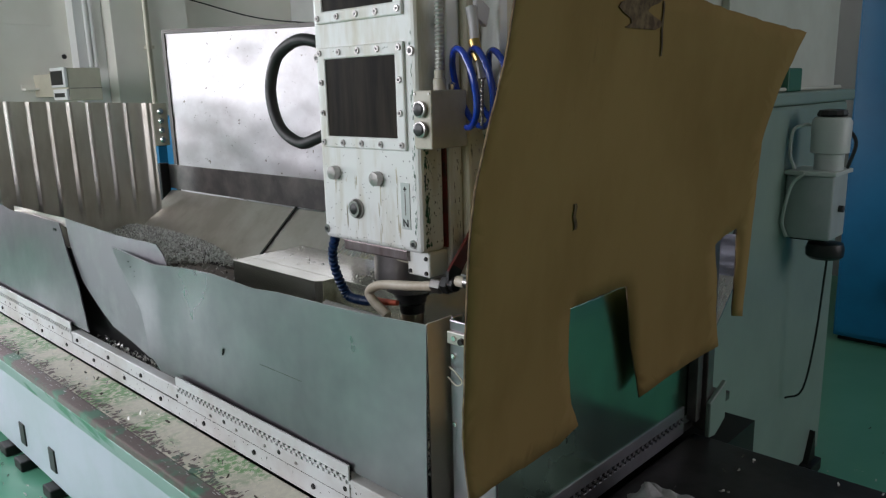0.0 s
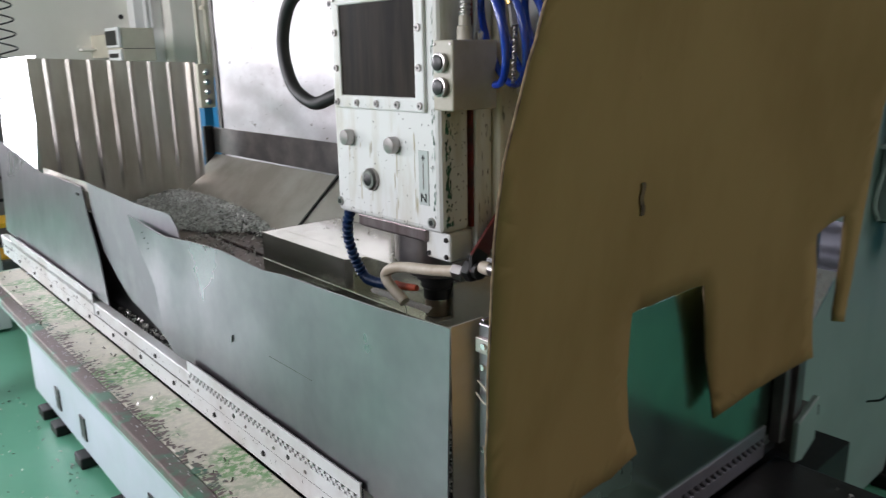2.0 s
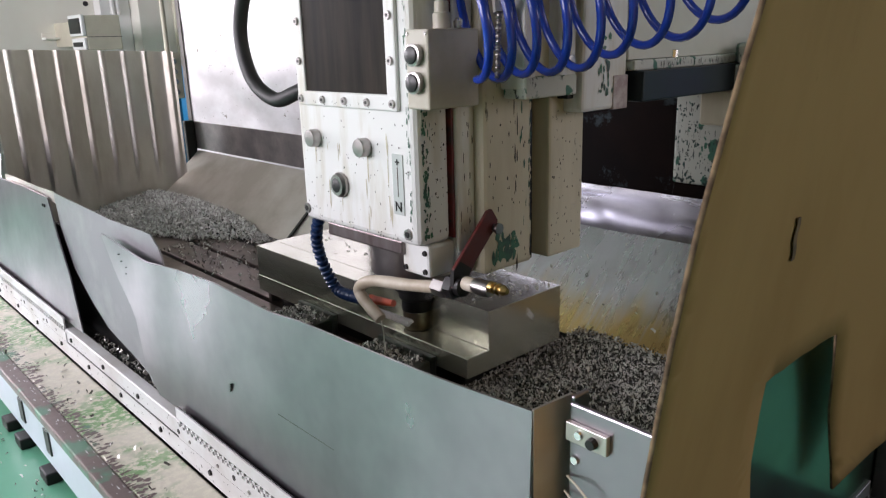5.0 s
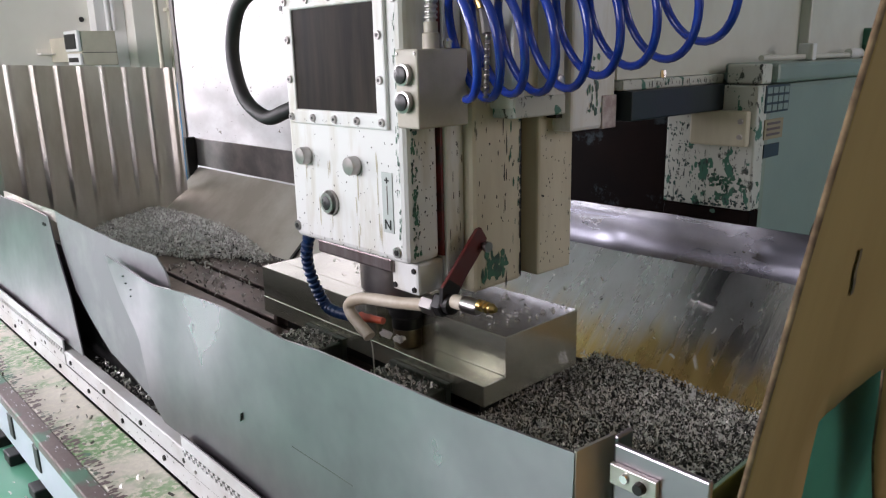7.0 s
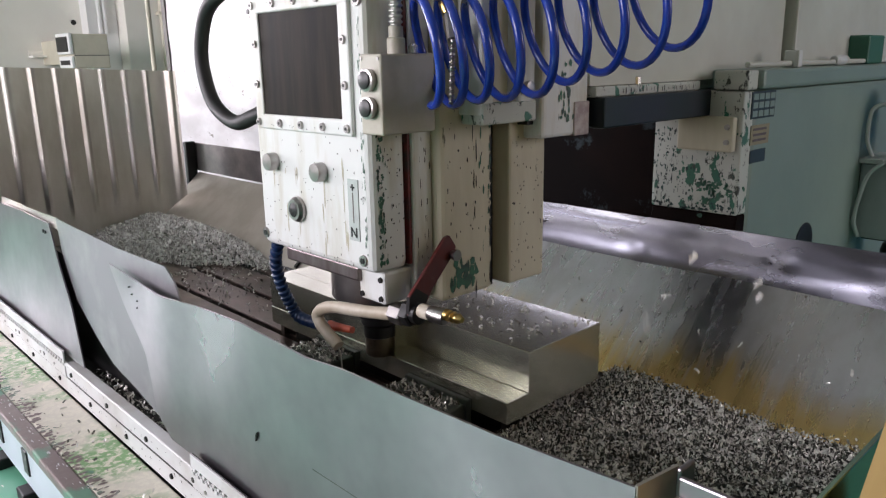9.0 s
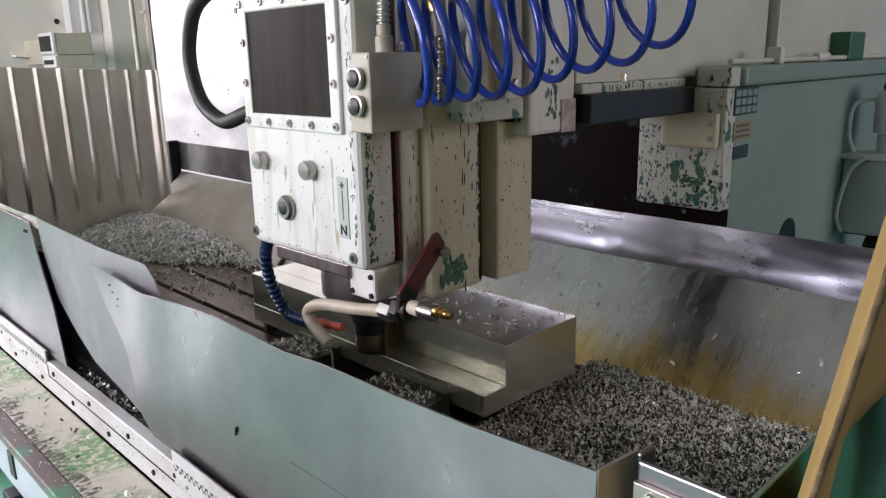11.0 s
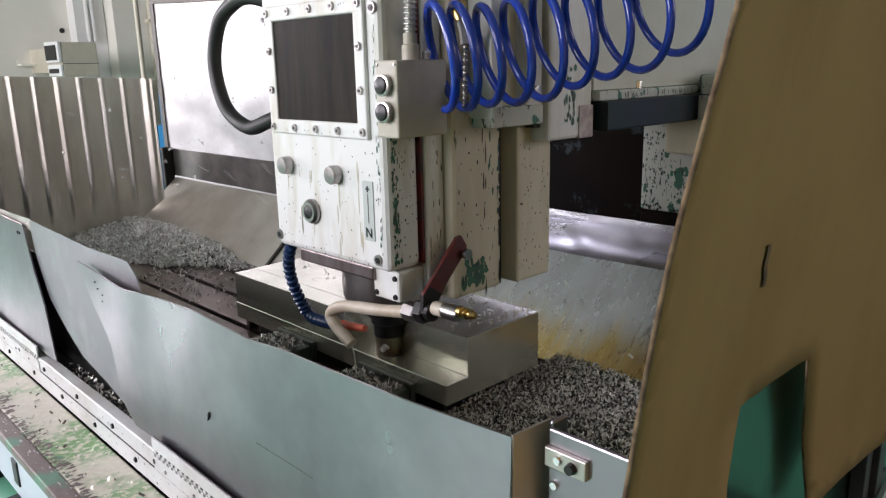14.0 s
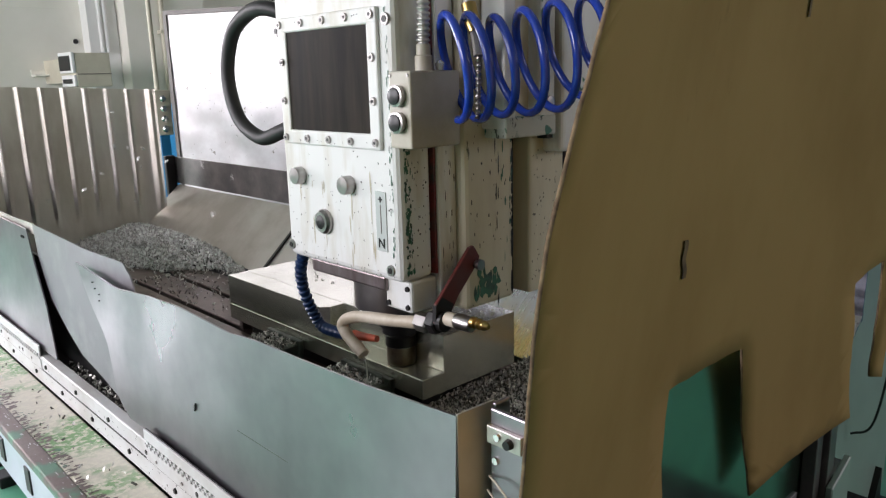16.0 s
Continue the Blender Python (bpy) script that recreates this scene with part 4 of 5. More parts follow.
def ram():
    r = thing("head_slide", "white vertical slide housing with chipped green paint", "slide")
    ON_HEAD.append(r)
    part("rail_left", box(0.285, 0.335, 0.150, 0.176, 1.421, 2.3, 0.004), PAINT, r)
    part("rail_gap", box(0.25, 0.312, 0.176, 0.232, 1.424, 2.3), PAINT_SIDE, r)
    part("housing", box(0.0, 0.335, 0.232, 0.273, 1.409, 2.3, 0.006), PAINT, r)
    part("foot_plate", box(0.29, 0.337, 0.151, 0.2725, 1.408, 1.440, 0.003), PAINT_PEEL, r, "chipped foot plate")
    # Black filler strip, coloured as the shade between the two housings.
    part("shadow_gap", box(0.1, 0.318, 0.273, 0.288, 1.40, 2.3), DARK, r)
    part("rear_housing", box(0.0, 0.335, 0.288, 0.412, 1.377, 2.3, 0.006), PAINT, r)
    part("edge_plate", box(0.300, 0.3375, 0.372, 0.4135, 1.376, 1.432, 0.002), mat("bare pinkish primer", (0.34, 0.27, 0.27), 0.6, second=(0.5, 0.46, 0.45), scale=60), r, "bared primer patch")
    g = [("x", 0.335, rnd.uniform(0.33, 0.37), rnd.uniform(1.39, 1.50), rnd.uniform(0.002, 0.007), rnd.uniform(0.003, 0.014)) for i in range(26)]
    g += [("x", 0.335, 0.236 + abs(rnd.gauss(0, 0.004)), rnd.uniform(1.45, 1.7), rnd.uniform(0.001, 0.003), rnd.uniform(0.004, 0.016)) for i in range(22)]
    flecks("undercoat_wear", r, GREENCHIP, g, "green undercoat showing through", 0.0008)
    part("bolt", lathe([(0.010, 0.335), (0.010, 0.343), (0.006, 0.344)], (0, 0.252, 1.46), "x", 12), STEEL, r)
    w = thing("slideway_cover", "dark blue-grey steel slideway cover bar", "cover")
    ON_HEAD.append(w)
    part("bar", box(0.18, 0.36, 0.425, 0.80, 1.385, 1.437, 0.003), mat("dark blue steel", (0.012, 0.018, 0.028), 0.45, 0.3, second=(0.008, 0.02, 0.022), scale=8), w)
    part("ledge", box(0.16, 0.345, 0.42, 0.78, 1.437, 1.455, 0.003), PAINT_PEEL, w)
    part("screw", lathe([(0.008, 1.455), (0.008, 1.468), (0.004, 1.47)], (0.335, 0.56, 0), seg=10), CHROME, w)
    f = [("x", 0.345, 0.50 + 0.013 * i + rnd.uniform(-0.003, 0.003), 1.4455, rnd.uniform(0.0008, 0.0025), rnd.uniform(0.004, 0.009)) for i in range(20)]
    flecks("drip_marks", w, BLACK, f, "black oil drips", 0.0008)
    # pale guard that closes the space behind the head
    part("guard", box(0.10, 0.336, 0.414, 1.175, 1.456, 2.3), COLUMN, w, "pale guard plate")

    # blue coiled air hose
    c = thing("air_hose", "bright blue coiled air hose slung from the head", "hose")
    ON_HEAD.append(c)
    p0, p1 = Vector((0.336, 0.028, 1.512)), Vector((0.530, 0.388, 1.512))
    d = (p1 - p0).normalized()
    side = d.cross(Vector((0, 0, 1))).normalized()
    up = side.cross(d)
    pts, turns, per = [], 8.6, 30
    for i in range(int(turns * per) + 1):
        u = i / (turns * per)
        a = 2 * math.pi * i / per - 1.57
        s = 0.6 * u + 0.4 * u * u
        c0 = p0 + (p1 - p0) * s + Vector((0, 0, 0.085 * u ** 2.4))
        rr = 0.069 + 0.003 * math.sin(17 * u) + 0.002 * math.sin(41 * u)
        lean = 0.016 * math.sin(a)
        pts.append(c0 + rr * (math.cos(a) * side + math.sin(a) * up) - d * lean)
    part("coil", sweep(pts, 0.0062, 12), BLUE_HOSE, c, "", True)
    part("coupling", sweep([(0.335, 0.075, 1.60), (0.345, 0.072, 1.575), (0.350, 0.070, 1.562)], lambda u: 0.011 - 0.003 * (u > 0.6), 14), BRASS, c, "brass quick coupling", True)
    part("fitting", sweep([(0.352, 0.070, 1.562), (0.358, 0.068, 1.545), (0.362, 0.066, 1.53)], 0.0075, 8), STEEL, c)
    pts = [(0.362 + 0.006 * k / 60, 0.066 - 0.01 * k / 60, 1.53 - 0.085 * k / 60) for k in range(61)]
    part("spring_guard", sweep(pts, lambda u: 0.0036 + 0.0012 * math.sin(u * 110), 10), STEEL, c, "steel spring guard", True)
    g = thing("air_gun", "grey air blow gun hanging above the coil", "air gun")
    ON_HEAD.append(g)
    part("grip", sweep(spline([(0.325, 0.080, 1.66), (0.333, 0.077, 1.63), (0.336, 0.075, 1.60)]), lambda u: 0.011 - 0.003 * u, 12), mat("grey plastic", (0.4, 0.4, 0.4), 0.4), g, "", True)
    part("lever", prism([(0.085, 1.685), (0.125, 1.66), (0.115, 1.625), (0.088, 1.64)], "x", 0.322, 0.334, 0.002, 1), mat("grey plastic", (0.4, 0.4, 0.4)), g)

    # black cable loop on the far side
    k = thing("cable_loop", "thick black rubber cable loop beside the head", "cable")
    ON_HEAD.append(k)
    part("cable", sweep(spline([(-0.02, 0.035, 1.598), (-0.042, 0.022, 1.612), (-0.087, 0.003, 1.626), (-0.139, 0.0, 1.620), (-0.200, 0.0, 1.588), (-0.230, 0.0, 1.515), (-0.202, 0.0, 1.438),
                                (-0.127, 0.0, 1.403), (-0.073, 0.008, 1.414), (-0.045, 0.022, 1.428), (-0.02, 0.035, 1.445)], 10), 0.0132, 16), RUBBER, k, "", True)
    part("gland", lathe([(0.018, -0.066), (0.018, -0.045)], (0, 0.035, 1.436), "x", 10), BLACK, k)
    part("gland", lathe([(0.018, -0.066), (0.018, -0.045)], (0, 0.035, 1.603), "x", 10), BLACK, k)
    part("grommet", lathe([(0.014, -0.07), (0.016, -0.055), (0.012, -0.04)], (0, 0.040, 1.29), "x", 12), BLACK, k)
    part("grommet", lathe([(0.010, -0.07), (0.011, -0.055), (0.008, -0.04)], (0, 0.040, 1.52), "x", 12), BLACK, k)

# ---- the moving machine table with its splash pan ----


def lerp(v, xs, ys):
    return float(np.interp(v, xs, ys))


def wave(a, b, k=1.0):
    return noise.noise(Vector((a * 2.3, b * 2.9, k))) * 0.004 + noise.noise(Vector((a * 7.1, b * 6.3, k + 4))) * 0.0012


def hinge(x0, x1, y, z, parent, along="x", n=54, material=RAIL):
    """A long piano hinge: two narrow leaves and the knuckles between them."""
    step = (x1 - x0) / n
    leaf, knuckles = [], []
    if along == "x":
        leaf = merge(box(x0, x1, y - 0.001, y + 0.003, z + 0.007, z + 0.030, 0.0006, 1), box(x0, x1, y - 0.001, y + 0.003, z - 0.034, z - 0.007, 0.0006, 1))
    else:
        leaf = merge(box(y - 0.003, y + 0.001, x0, x1, z + 0.007, z + 0.030, 0.0006, 1), box(y - 0.003, y + 0.001, x0, x1, z - 0.034, z - 0.007, 0.0006, 1))
    h = part("hinge", leaf, material, parent, "long pale piano hinge")
    if along == "x":
        part("hinge_back", box(x0, x1, y + 0.003, y + 0.005, z - 0.03, z + 0.03), BLACK, h)
    else:
        part("hinge_back", box(y - 0.007, y - 0.003, x0, x1, z - 0.03, z + 0.03), BLACK, h)
    bm = bmesh.new()
    for i in range(n):
        a, b = x0 + i * step, x0 + (i + 0.92) * step
        lo, hi = (z + 0.0005, z + 0.007) if i % 2 else (z - 0.007, z - 0.0005)
        if along == "x":
            quad_box(bm, a, b, y - 0.0015, y + 0.004, lo, hi)
        else:
            quad_box(bm, y - 0.004, y + 0.0015, a, b, lo, hi)
    part("hinge_barrel", bm, material, h)
    k = int((x1 - x0) / 0.11)
    for i in range(k):
        a = x0 + 0.05 + i * 0.11
        if along == "x":
            part("screw", lathe([(0.0035, y - 0.003), (0.0035, y)], (a, 0, z - 0.022), "y", 8), STEEL, h)
    return h


def machine_table():
    t = thing("machine_table", "long machine table with T-slots inside a pale splash pan", "machine table")
    ON_TABLE.append(t)
    # table plate with T-slots along its length
    slots = (0.20, 0.325, 0.45)
    edges = [0.06] + [v for s in slots for v in (s - 0.009, s + 0.009)] + [0.52]
    for a, b in zip(edges[::2], edges[1::2]):
        part("table_strip", box(-1.62, 0.62, a, b, 0.80, 0.86, 0.002, 1), TABLE, t, "oily cast iron table strip")
    part("table_core", box(-1.62, 0.62, 0.06, 0.52, 0.74, 0.80), DARK, t)
    part("end_stop", merge(box(-0.512, -0.496, 0.196, 0.214, 0.86, 0.935, 0.002), box(-0.512, -0.496, 0.214, 0.30, 0.86, 0.885, 0.002)), LEDGE_EDGE, t, "rusty end stop")
    # pan
    part("pan_floor", box(-2.02, 0.828, -0.19, 0.72, 0.755, 0.775), BLACKBAR, t)
    part("front_rail", box(-1.98, 0.828, -0.222, -0.196, 0.748, 0.828, 0.002, 1), RAIL, t, "dirty white front rail")
    part("rail_joint", box(-1.98, 0.828, -0.2232, -0.2215, 0.790, 0.793), BLACK, t)
    for i in range(26):
        x = -1.9 + i * 0.105 + rnd.uniform(-0.01, 0.01)
        part("rail_screw", lathe([(0.005, -0.2255), (0.006, -0.222)], (x, 0, 0.772 + 0.035 * (i % 2)), "y", 10), BLACK, t)
    part("ledge", box(-1.70, 0.95, -0.330, -0.223, 0.728, 0.746, 0.004), LEDGE, t, "worn cream ledge with rubbed green paint")
    part("ledge_edge", box(-1.70, 0.95, -0.368, -0.3302, 0.724, 0.7455, 0.004), LEDGE_EDGE, t, "bare brown edge")
    f = [("z", 0.746, rnd.uniform(-1.2, 0.9), -0.330 + abs(rnd.gauss(0, 0.014)), rnd.uniform(0.002, 0.008), rnd.uniform(0.003, 0.013)) for i in range(620)]
    flecks("rust_wear", t, LEDGE_EDGE, f, "ragged bare patches", 0.0006)
    f = [("z", 0.7455, rnd.uniform(-1.65, 0.9), rnd.uniform(-0.355, -0.332), rnd.uniform(0.003, 0.012), rnd.uniform(0.0006, 0.002)) for i in range(160)]
    flecks("paint_wear", t, RAIL, f, "pale paint remnants", 0.0005)
    f = [("y", -0.222, rnd.uniform(-1.9, 0.8), rnd.uniform(0.75, 0.825), rnd.uniform(0.001, 0.003), rnd.uniform(0.001, 0.005)) for i in range(260)]
    flecks("chipped_wear", t, BLACK, f, "dark chips in the paint")
    part("lip", prism([(-0.366, 0.722), (-0.354, 0.722), (-0.30, 0.62), (-0.312, 0.615)], "x", -1.70, 0.95, 0.002, 1), LIP, t, "pale green sloping lip")
    part("ledge_end", box(-1.712, -1.7005, -0.362, -0.223, 0.62, 0.744), LIP, t)
    part("under_frame", box(-1.66, 0.9, -0.28, 0.7, 0.62, 0.727), DARK, t)
    hinge(-1.80, -0.79, -0.2235, 0.826, t, n=110)
    hinge(-0.125, 0.53, -0.2235, 0.826, t, n=76)
    # front sheets
    def right_sheet(u, v):
        x0 = lerp(v, (0, 0.11, 0.34, 0.53, 0.75, 1), (-0.222, -0.276, -0.291, -0.308, -0.388, -0.456))
        x = x0 + u * (0.722 - x0)
        top = lerp(x, (-0.454, -0.336, -0.204, -0.074, 0.066, 0.167, 0.228, 0.311, 0.4135, 0.564, 0.722),
                   (1.129, 1.1224, 1.1184, 1.129, 1.137, 1.133, 1.1307, 1.1375, 1.140, 1.145, 1.156))
        z = 0.842 + v * (top - 0.842)
        y = -0.212 + 0.008 * v + wave(x, z, 1) - 0.006 * math.exp(-((x + 0.22) / 0.09) ** 2) * v
        return x, y, z
    g = part("front_sheet", sheet(right_sheet, 60, 14, 0.003), GALV, t, "bent galvanised front sheet with scratches", True)
    def scratch(u, v):
        x, z = 0.239 + 0.143 * u, 0.974 + 0.000 * u + 0.0014 * (v - 0.5)
        return x, right_sheet((x + 0.29) / 1.012, (z - 0.842) / 0.295)[1] - 0.0016, z
    part("scratch", sheet(scratch, 16, 1, 0.0005), BLACKBAR, g)
    part("nick", prism([(0.090, 0.958), (0.094, 0.966), (0.095, 0.974), (0.0915, 0.968)], "y", -0.2125, -0.2065), BLACK, g)
    part("corner_fold", sheet(lambda u, v: (0.7225 + 0.012 * u, -0.204 + 0.044 * u, 0.845 + v * (0.313 + 0.006 * u)), 4, 8, 0.003), GALV_DULL, t, "inward fold of the sheet")
    part("corner_lip", box(0.7355, 0.741, -0.164, -0.140, 0.845, 1.163, 0.002), GALV, t)

    def middle_sheet(u, v):
        x0 = lerp(v, (0, 0.06, 0.11, 0.24, 0.43, 0.76, 1), (-0.33, -0.413, -0.535, -0.626, -0.737, -0.808, -0.825))
        x1 = lerp(v, (0, 0.86, 0.97, 1), (-0.175, -0.188, -0.212, -0.238))
        x = x0 + u * (x1 - x0)
        top = lerp(x, (-0.825, -0.62, -0.453, -0.252, -0.175), (1.165, 1.160, 1.155, 1.160, 1.158))
        z = 0.848 + v * (top - 0.848)
        return x, -0.190 + 0.005 * v + wave(x, z, 2), z
    part("front_sheet", sheet(middle_sheet, 24, 16, 0.003), GALV_PALE, t, "leaning galvanised sheet tucked behind", True)
    part("sheet_strip", sheet(lambda u, v: (-1.30 + 0.476 * u, -0.184 + wave(u, v, 5), 1.138 + v * (0.022 + 0.005 * u)), 12, 2, 0.003), GALV_DULL, t, "folded strip of the sheet tucked behind")

    def left_sheet(u, v):
        x1 = lerp(v, (0, 0.42, 0.77, 1), (-0.674, -0.735, -0.815, -0.858))
        x = -1.96 + u * (x1 + 1.96)
        top = lerp(x, (-1.96, -1.6, -1.31, -1.08, -0.858), (1.205, 1.175, 1.145, 1.151, 1.149))
        z = 0.846 + v * (top - 0.846)
        return x, -0.212 + 0.018 * v + wave(x, z, 3) + 0.012 * (1 - u) ** 2, z
    g = part("front_sheet", sheet(left_sheet, 30, 10, 0.003), GALV, t, "dented galvanised sheet at the far end", True)
    for x in (-0.90, -0.885):
        part("rivet", lathe([(0.004, -0.199), (0.004, -0.193)], (x, 0, 1.125), "y", 8), BLACK, g)
    for (x, z) in ((-0.352, 1.104), (-0.341, 1.092), (-0.318, 1.084), (-0.322, 1.07)):
        part("pit", lathe([(0.0011, -0.2115), (0.0011, -0.200)], (x, 0, z), "y", 8), BLACK, t)
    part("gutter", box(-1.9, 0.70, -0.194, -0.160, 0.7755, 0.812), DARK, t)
    # Added black sheet, stands in for the shade seen through the sheet gap.
    part("gap_shade", box(-1.9, -0.25, -0.158, -0.150, 0.776, 1.06), BLACK, t, "added black sheet that darkens the gap")
    # back of the pan
    part("back_bar", box(-2.06, -0.55, 0.735, 0.742, 1.065, 1.185, 0.002), BLACKBAR, t, "dark rear splash bar")
    dents = ((0.10, 1.10, 0.022, 0.004), (0.15, 1.085, 0.016, -0.004), (0.31, 1.12, 0.03, 0.004), (0.42, 1.075, 0.02, 0.003), (0.47, 1.11, 0.016, -0.005), (0.60, 1.10, 0.03, 0.004), (-0.25, 1.10, 0.03, 0.004))

    def rear_bright(u, v):
        x, z = -0.549 + u * 1.375, 1.048 + v * 0.112
        d = sum(k * math.exp(-((x - a) ** 2 + (z - b) ** 2) / (r * r)) for a, b, r, k in dents)
        return x, 0.738 + 0.75 * wave(x, v, 6) + 0.45 * d - 0.0025 * (1 - v) ** 2, z
    part("back_plate", sheet(rear_bright, 150, 14, 0.003), BLUISH, t, "dented bluish rear splash plate", True)
    def incline(u, v, a, b, k):
        x = a + u * (b - a)
        s = v
        y = 0.735 - 0.21 * s
        z = 1.058 - 0.19 * s + 0.004 * math.sin(math.pi * s)
        return x, y, z + wave(x * 1.4, s, k) * 0.5
    part("rear_slope", sheet(lambda u, v: incline(u, v, -2.02, -0.96, 7), 24, 8, 0.003), GALV_DULL, t, "dull sloping chute sheet", True)
    part("rear_slope", sheet(lambda u, v: incline(u, v, -0.955, -0.552, 8), 16, 8, 0.003), GALV_DULL, t, "dull sloping chute sheet", True)
    part("slope_joint", prism([(0.735, 1.064), (0.525, 0.874), (0.521, 0.878), (0.731, 1.068)], "x", -0.964, -0.952), BLACK, t)
    part("rear_slope", sheet(lambda u, v: incline(u, v, -0.55, 0.826, 9), 30, 8, 0.003), AMBER, t, "bright sloping chute sheet with amber stains", True)
    part("corner_post", box(-2.055, -2.03, 0.69, 0.735, 0.78, 1.19, 0.004), BLACK, t)
    # ribbed end sheet
    ribs = [0.040 + 0.083 * i for i in range(8)]
    def ribbed(u, v):
        y = -0.03 + 0.672 * u
        d = min(abs(y - r) for r in ribs)
        h = 0.012 * max(0.0, 1 - d / 0.013) * min(1.0, max(0.0, (v - 0.19) / 0.16))
        z = 0.80 + v * (1.512 - 0.80 - 0.028 * u)
        bow = 0.05 * max(0.0, (u - 0.85) / 0.15) ** 2
        return -2.0 + h + bow, y, z
    part("end_sheet", sheet(ribbed, 180, 20, 0.002), CORR, t, "ribbed steel sheet at the table end", True)
    def flange(u, v):
        w = 0.165 * u * (1 - 0.55 * max(0.0, 0.6 - v))
        return -1.996 - 0.80 * w - 0.05 * (v - 0.5), -0.034 - 0.60 * w + 0.09 * (v - 0.5), 0.90 + v * 0.622 - 0.012 * u * u
    part("end_flange", sheet(flange, 6, 12, 0.003), CHROME, t, "bright bent edge of the ribbed sheet", True)
    # near end: door, latch, end wall
    d = part("end_door", box(0.744, 0.836, -0.176, -0.1705, 0.80, 1.163, 0.002), GALV, t, "galvanised end door")
    lt = part("latch", box(0.744, 0.791, -0.182, -0.1762, 1.126, 1.146, 0.001), GALV_DULL, d, "small steel latch")
    part("latch_knob", lathe([(0.005, -0.188), (0.006, -0.182)], (0.776, 0, 1.135), "y", 10), BLACK, lt)
    part("latch_screw", lathe([(0.004, -0.185), (0.005, -0.182)], (0.760, 0, 1.137), "y", 10), CHROME, lt)
    part("rivet", lathe([(0.004, -0.179), (0.005, -0.176)], (0.752, 0, 1.105), "y", 10), CHROME, d)
    part("rivet", lathe([(0.004, -0.179), (0.005, -0.176)], (0.752, 0, 0.99), "y", 10), CHROME, d)
    part("wire", sweep(spline([(0.744, -0.178, 1.085), (0.765, -0.186, 1.083), (0.778, -0.186, 1.071), (0.766, -0.186, 1.062), (0.742, -0.179, 1.068)]), 0.0012, 6), CREAM, d)
    part("end_wall", box(0.828, 0.833, -0.170, 0.50, 0.80, 1.15, 0.001), ENDWALL, t, "dull steel end wall")
    hinge(-0.15, 0.46, 0.8355, 0.796, t, "y", 70, GALV_PALE)
    part("end_post", merge(box(0.834, 0.856, 0.475, 0.50, 0.79, 1.16, 0.002), box(0.834, 0.865, 0.505, 0.535, 0.76, 1.20, 0.002)), BLACKBAR, t)
    part("end_bracket", prism([(0.50, 0.83), (0.58, 0.86), (0.58, 0.77), (0.53, 0.745), (0.50, 0.75)], "x", 0.866, 0.877, 0.002, 1), CAB, t)
    part("deck", box(0.834, 1.62, -0.34, 0.515, 0.72, 0.745, 0.004), mat("dark way cover steel", (0.06, 0.055, 0.055), 0.42, 0.6, second=(0.03, 0.028, 0.028), scale=5, bump=0.1), t, "dark steel way cover")


def workpiece():
    b = thing("workpiece_block", "large milled aluminium block with a stepped front", "metal block")
    ON_TABLE.append(b)
    ends = [(0.162, 0.905), (0.425, 0.905), (0.425, 1.02), (0.218, 1.02), (0.218, 0.945), (0.162, 0.945)]
    part("stepped_block", prism(ends, "x", -0.49, 0.257, 0.0012, 1), ALU, b, "bright milled block with a step")
    part("uncut_front", prism([(-0.4895, 0.164), (-0.078, 0.164), (-0.062, 0.180), (-0.062, 0.219), (-0.4895, 0.219)], "z", 0.9452, 1.0196, 0.001, 1), ALU, b, "front that is not yet milled")
    f = thing("parallel_support", "dark steel support under the block", "support")
    ON_TABLE.append(f)
    part("bar", box(-0.45, 0.21, 0.20, 0.40, 0.861, 0.904), DARK, f)
    for (x0, x1, y0) in ((-0.288, -0.152, 0.086), (0.012, 0.170, 0.080)):
        v = thing("machine_vise", "worn steel vise jaw strewn with chips under the block", "vise", "vises")
        ON_TABLE.append(v)
        part("body", box(x0, x1, y0, 0.150, 0.861, 0.918, 0.003), VISE, v)
        part("jaw", box(x0 - 0.004, x1 + 0.004, 0.1505, 0.1615, 0.861, 0.926, 0.002), VISE, v)
        part("screw_end", lathe([(0.010, y0 - 0.02), (0.012, y0)], ((x0 + x1) / 2, 0, 0.885), "y", 12), STEEL, v)
        part("step_plate", box(x0 - 0.02, x0 - 0.005, y0 + 0.01, 0.145, 0.861, 0.89, 0.002), VISE, v)


def flakes(name, spots, size, material, label, tilt=3.15):
    """Curled metal chips: each a bent strip of four quads, at spots of x, y, z."""
    verts, faces = [], []
    for (x, y, z) in spots:
        s = size * rnd.uniform(0.55, 1.35)
        q = Euler((rnd.uniform(-tilt, tilt), rnd.uniform(-tilt, tilt), rnd.uniform(0, 6.3))).to_matrix()
        w, bend = s * rnd.uniform(0.35, 0.7), rnd.uniform(0.5, 1.6)
        k0 = len(verts)
        for i in range(4):
            a = (i / 3 - 0.5) * bend * 2
            for sgn in (-1, 1):
                p = q @ Vector((s * math.sin(a) / bend, sgn * w / 2, s * (math.cos(a) - 0.7) / bend))
                verts.append((x + p.x, y + p.y, z + p.z))
        for i in range(3):
            faces.append((k0 + 2 * i, k0 + 2 * i + 1, k0 + 2 * i + 3, k0 + 2 * i + 2))
    me = bpy.data.meshes.new(name)
    me.from_pydata(verts, [], faces)
    me.materials.append(material)
    me.shade_smooth()
    ob = new(name, me)
    return tagged(ob, label, "metal chips", kind="stuff")


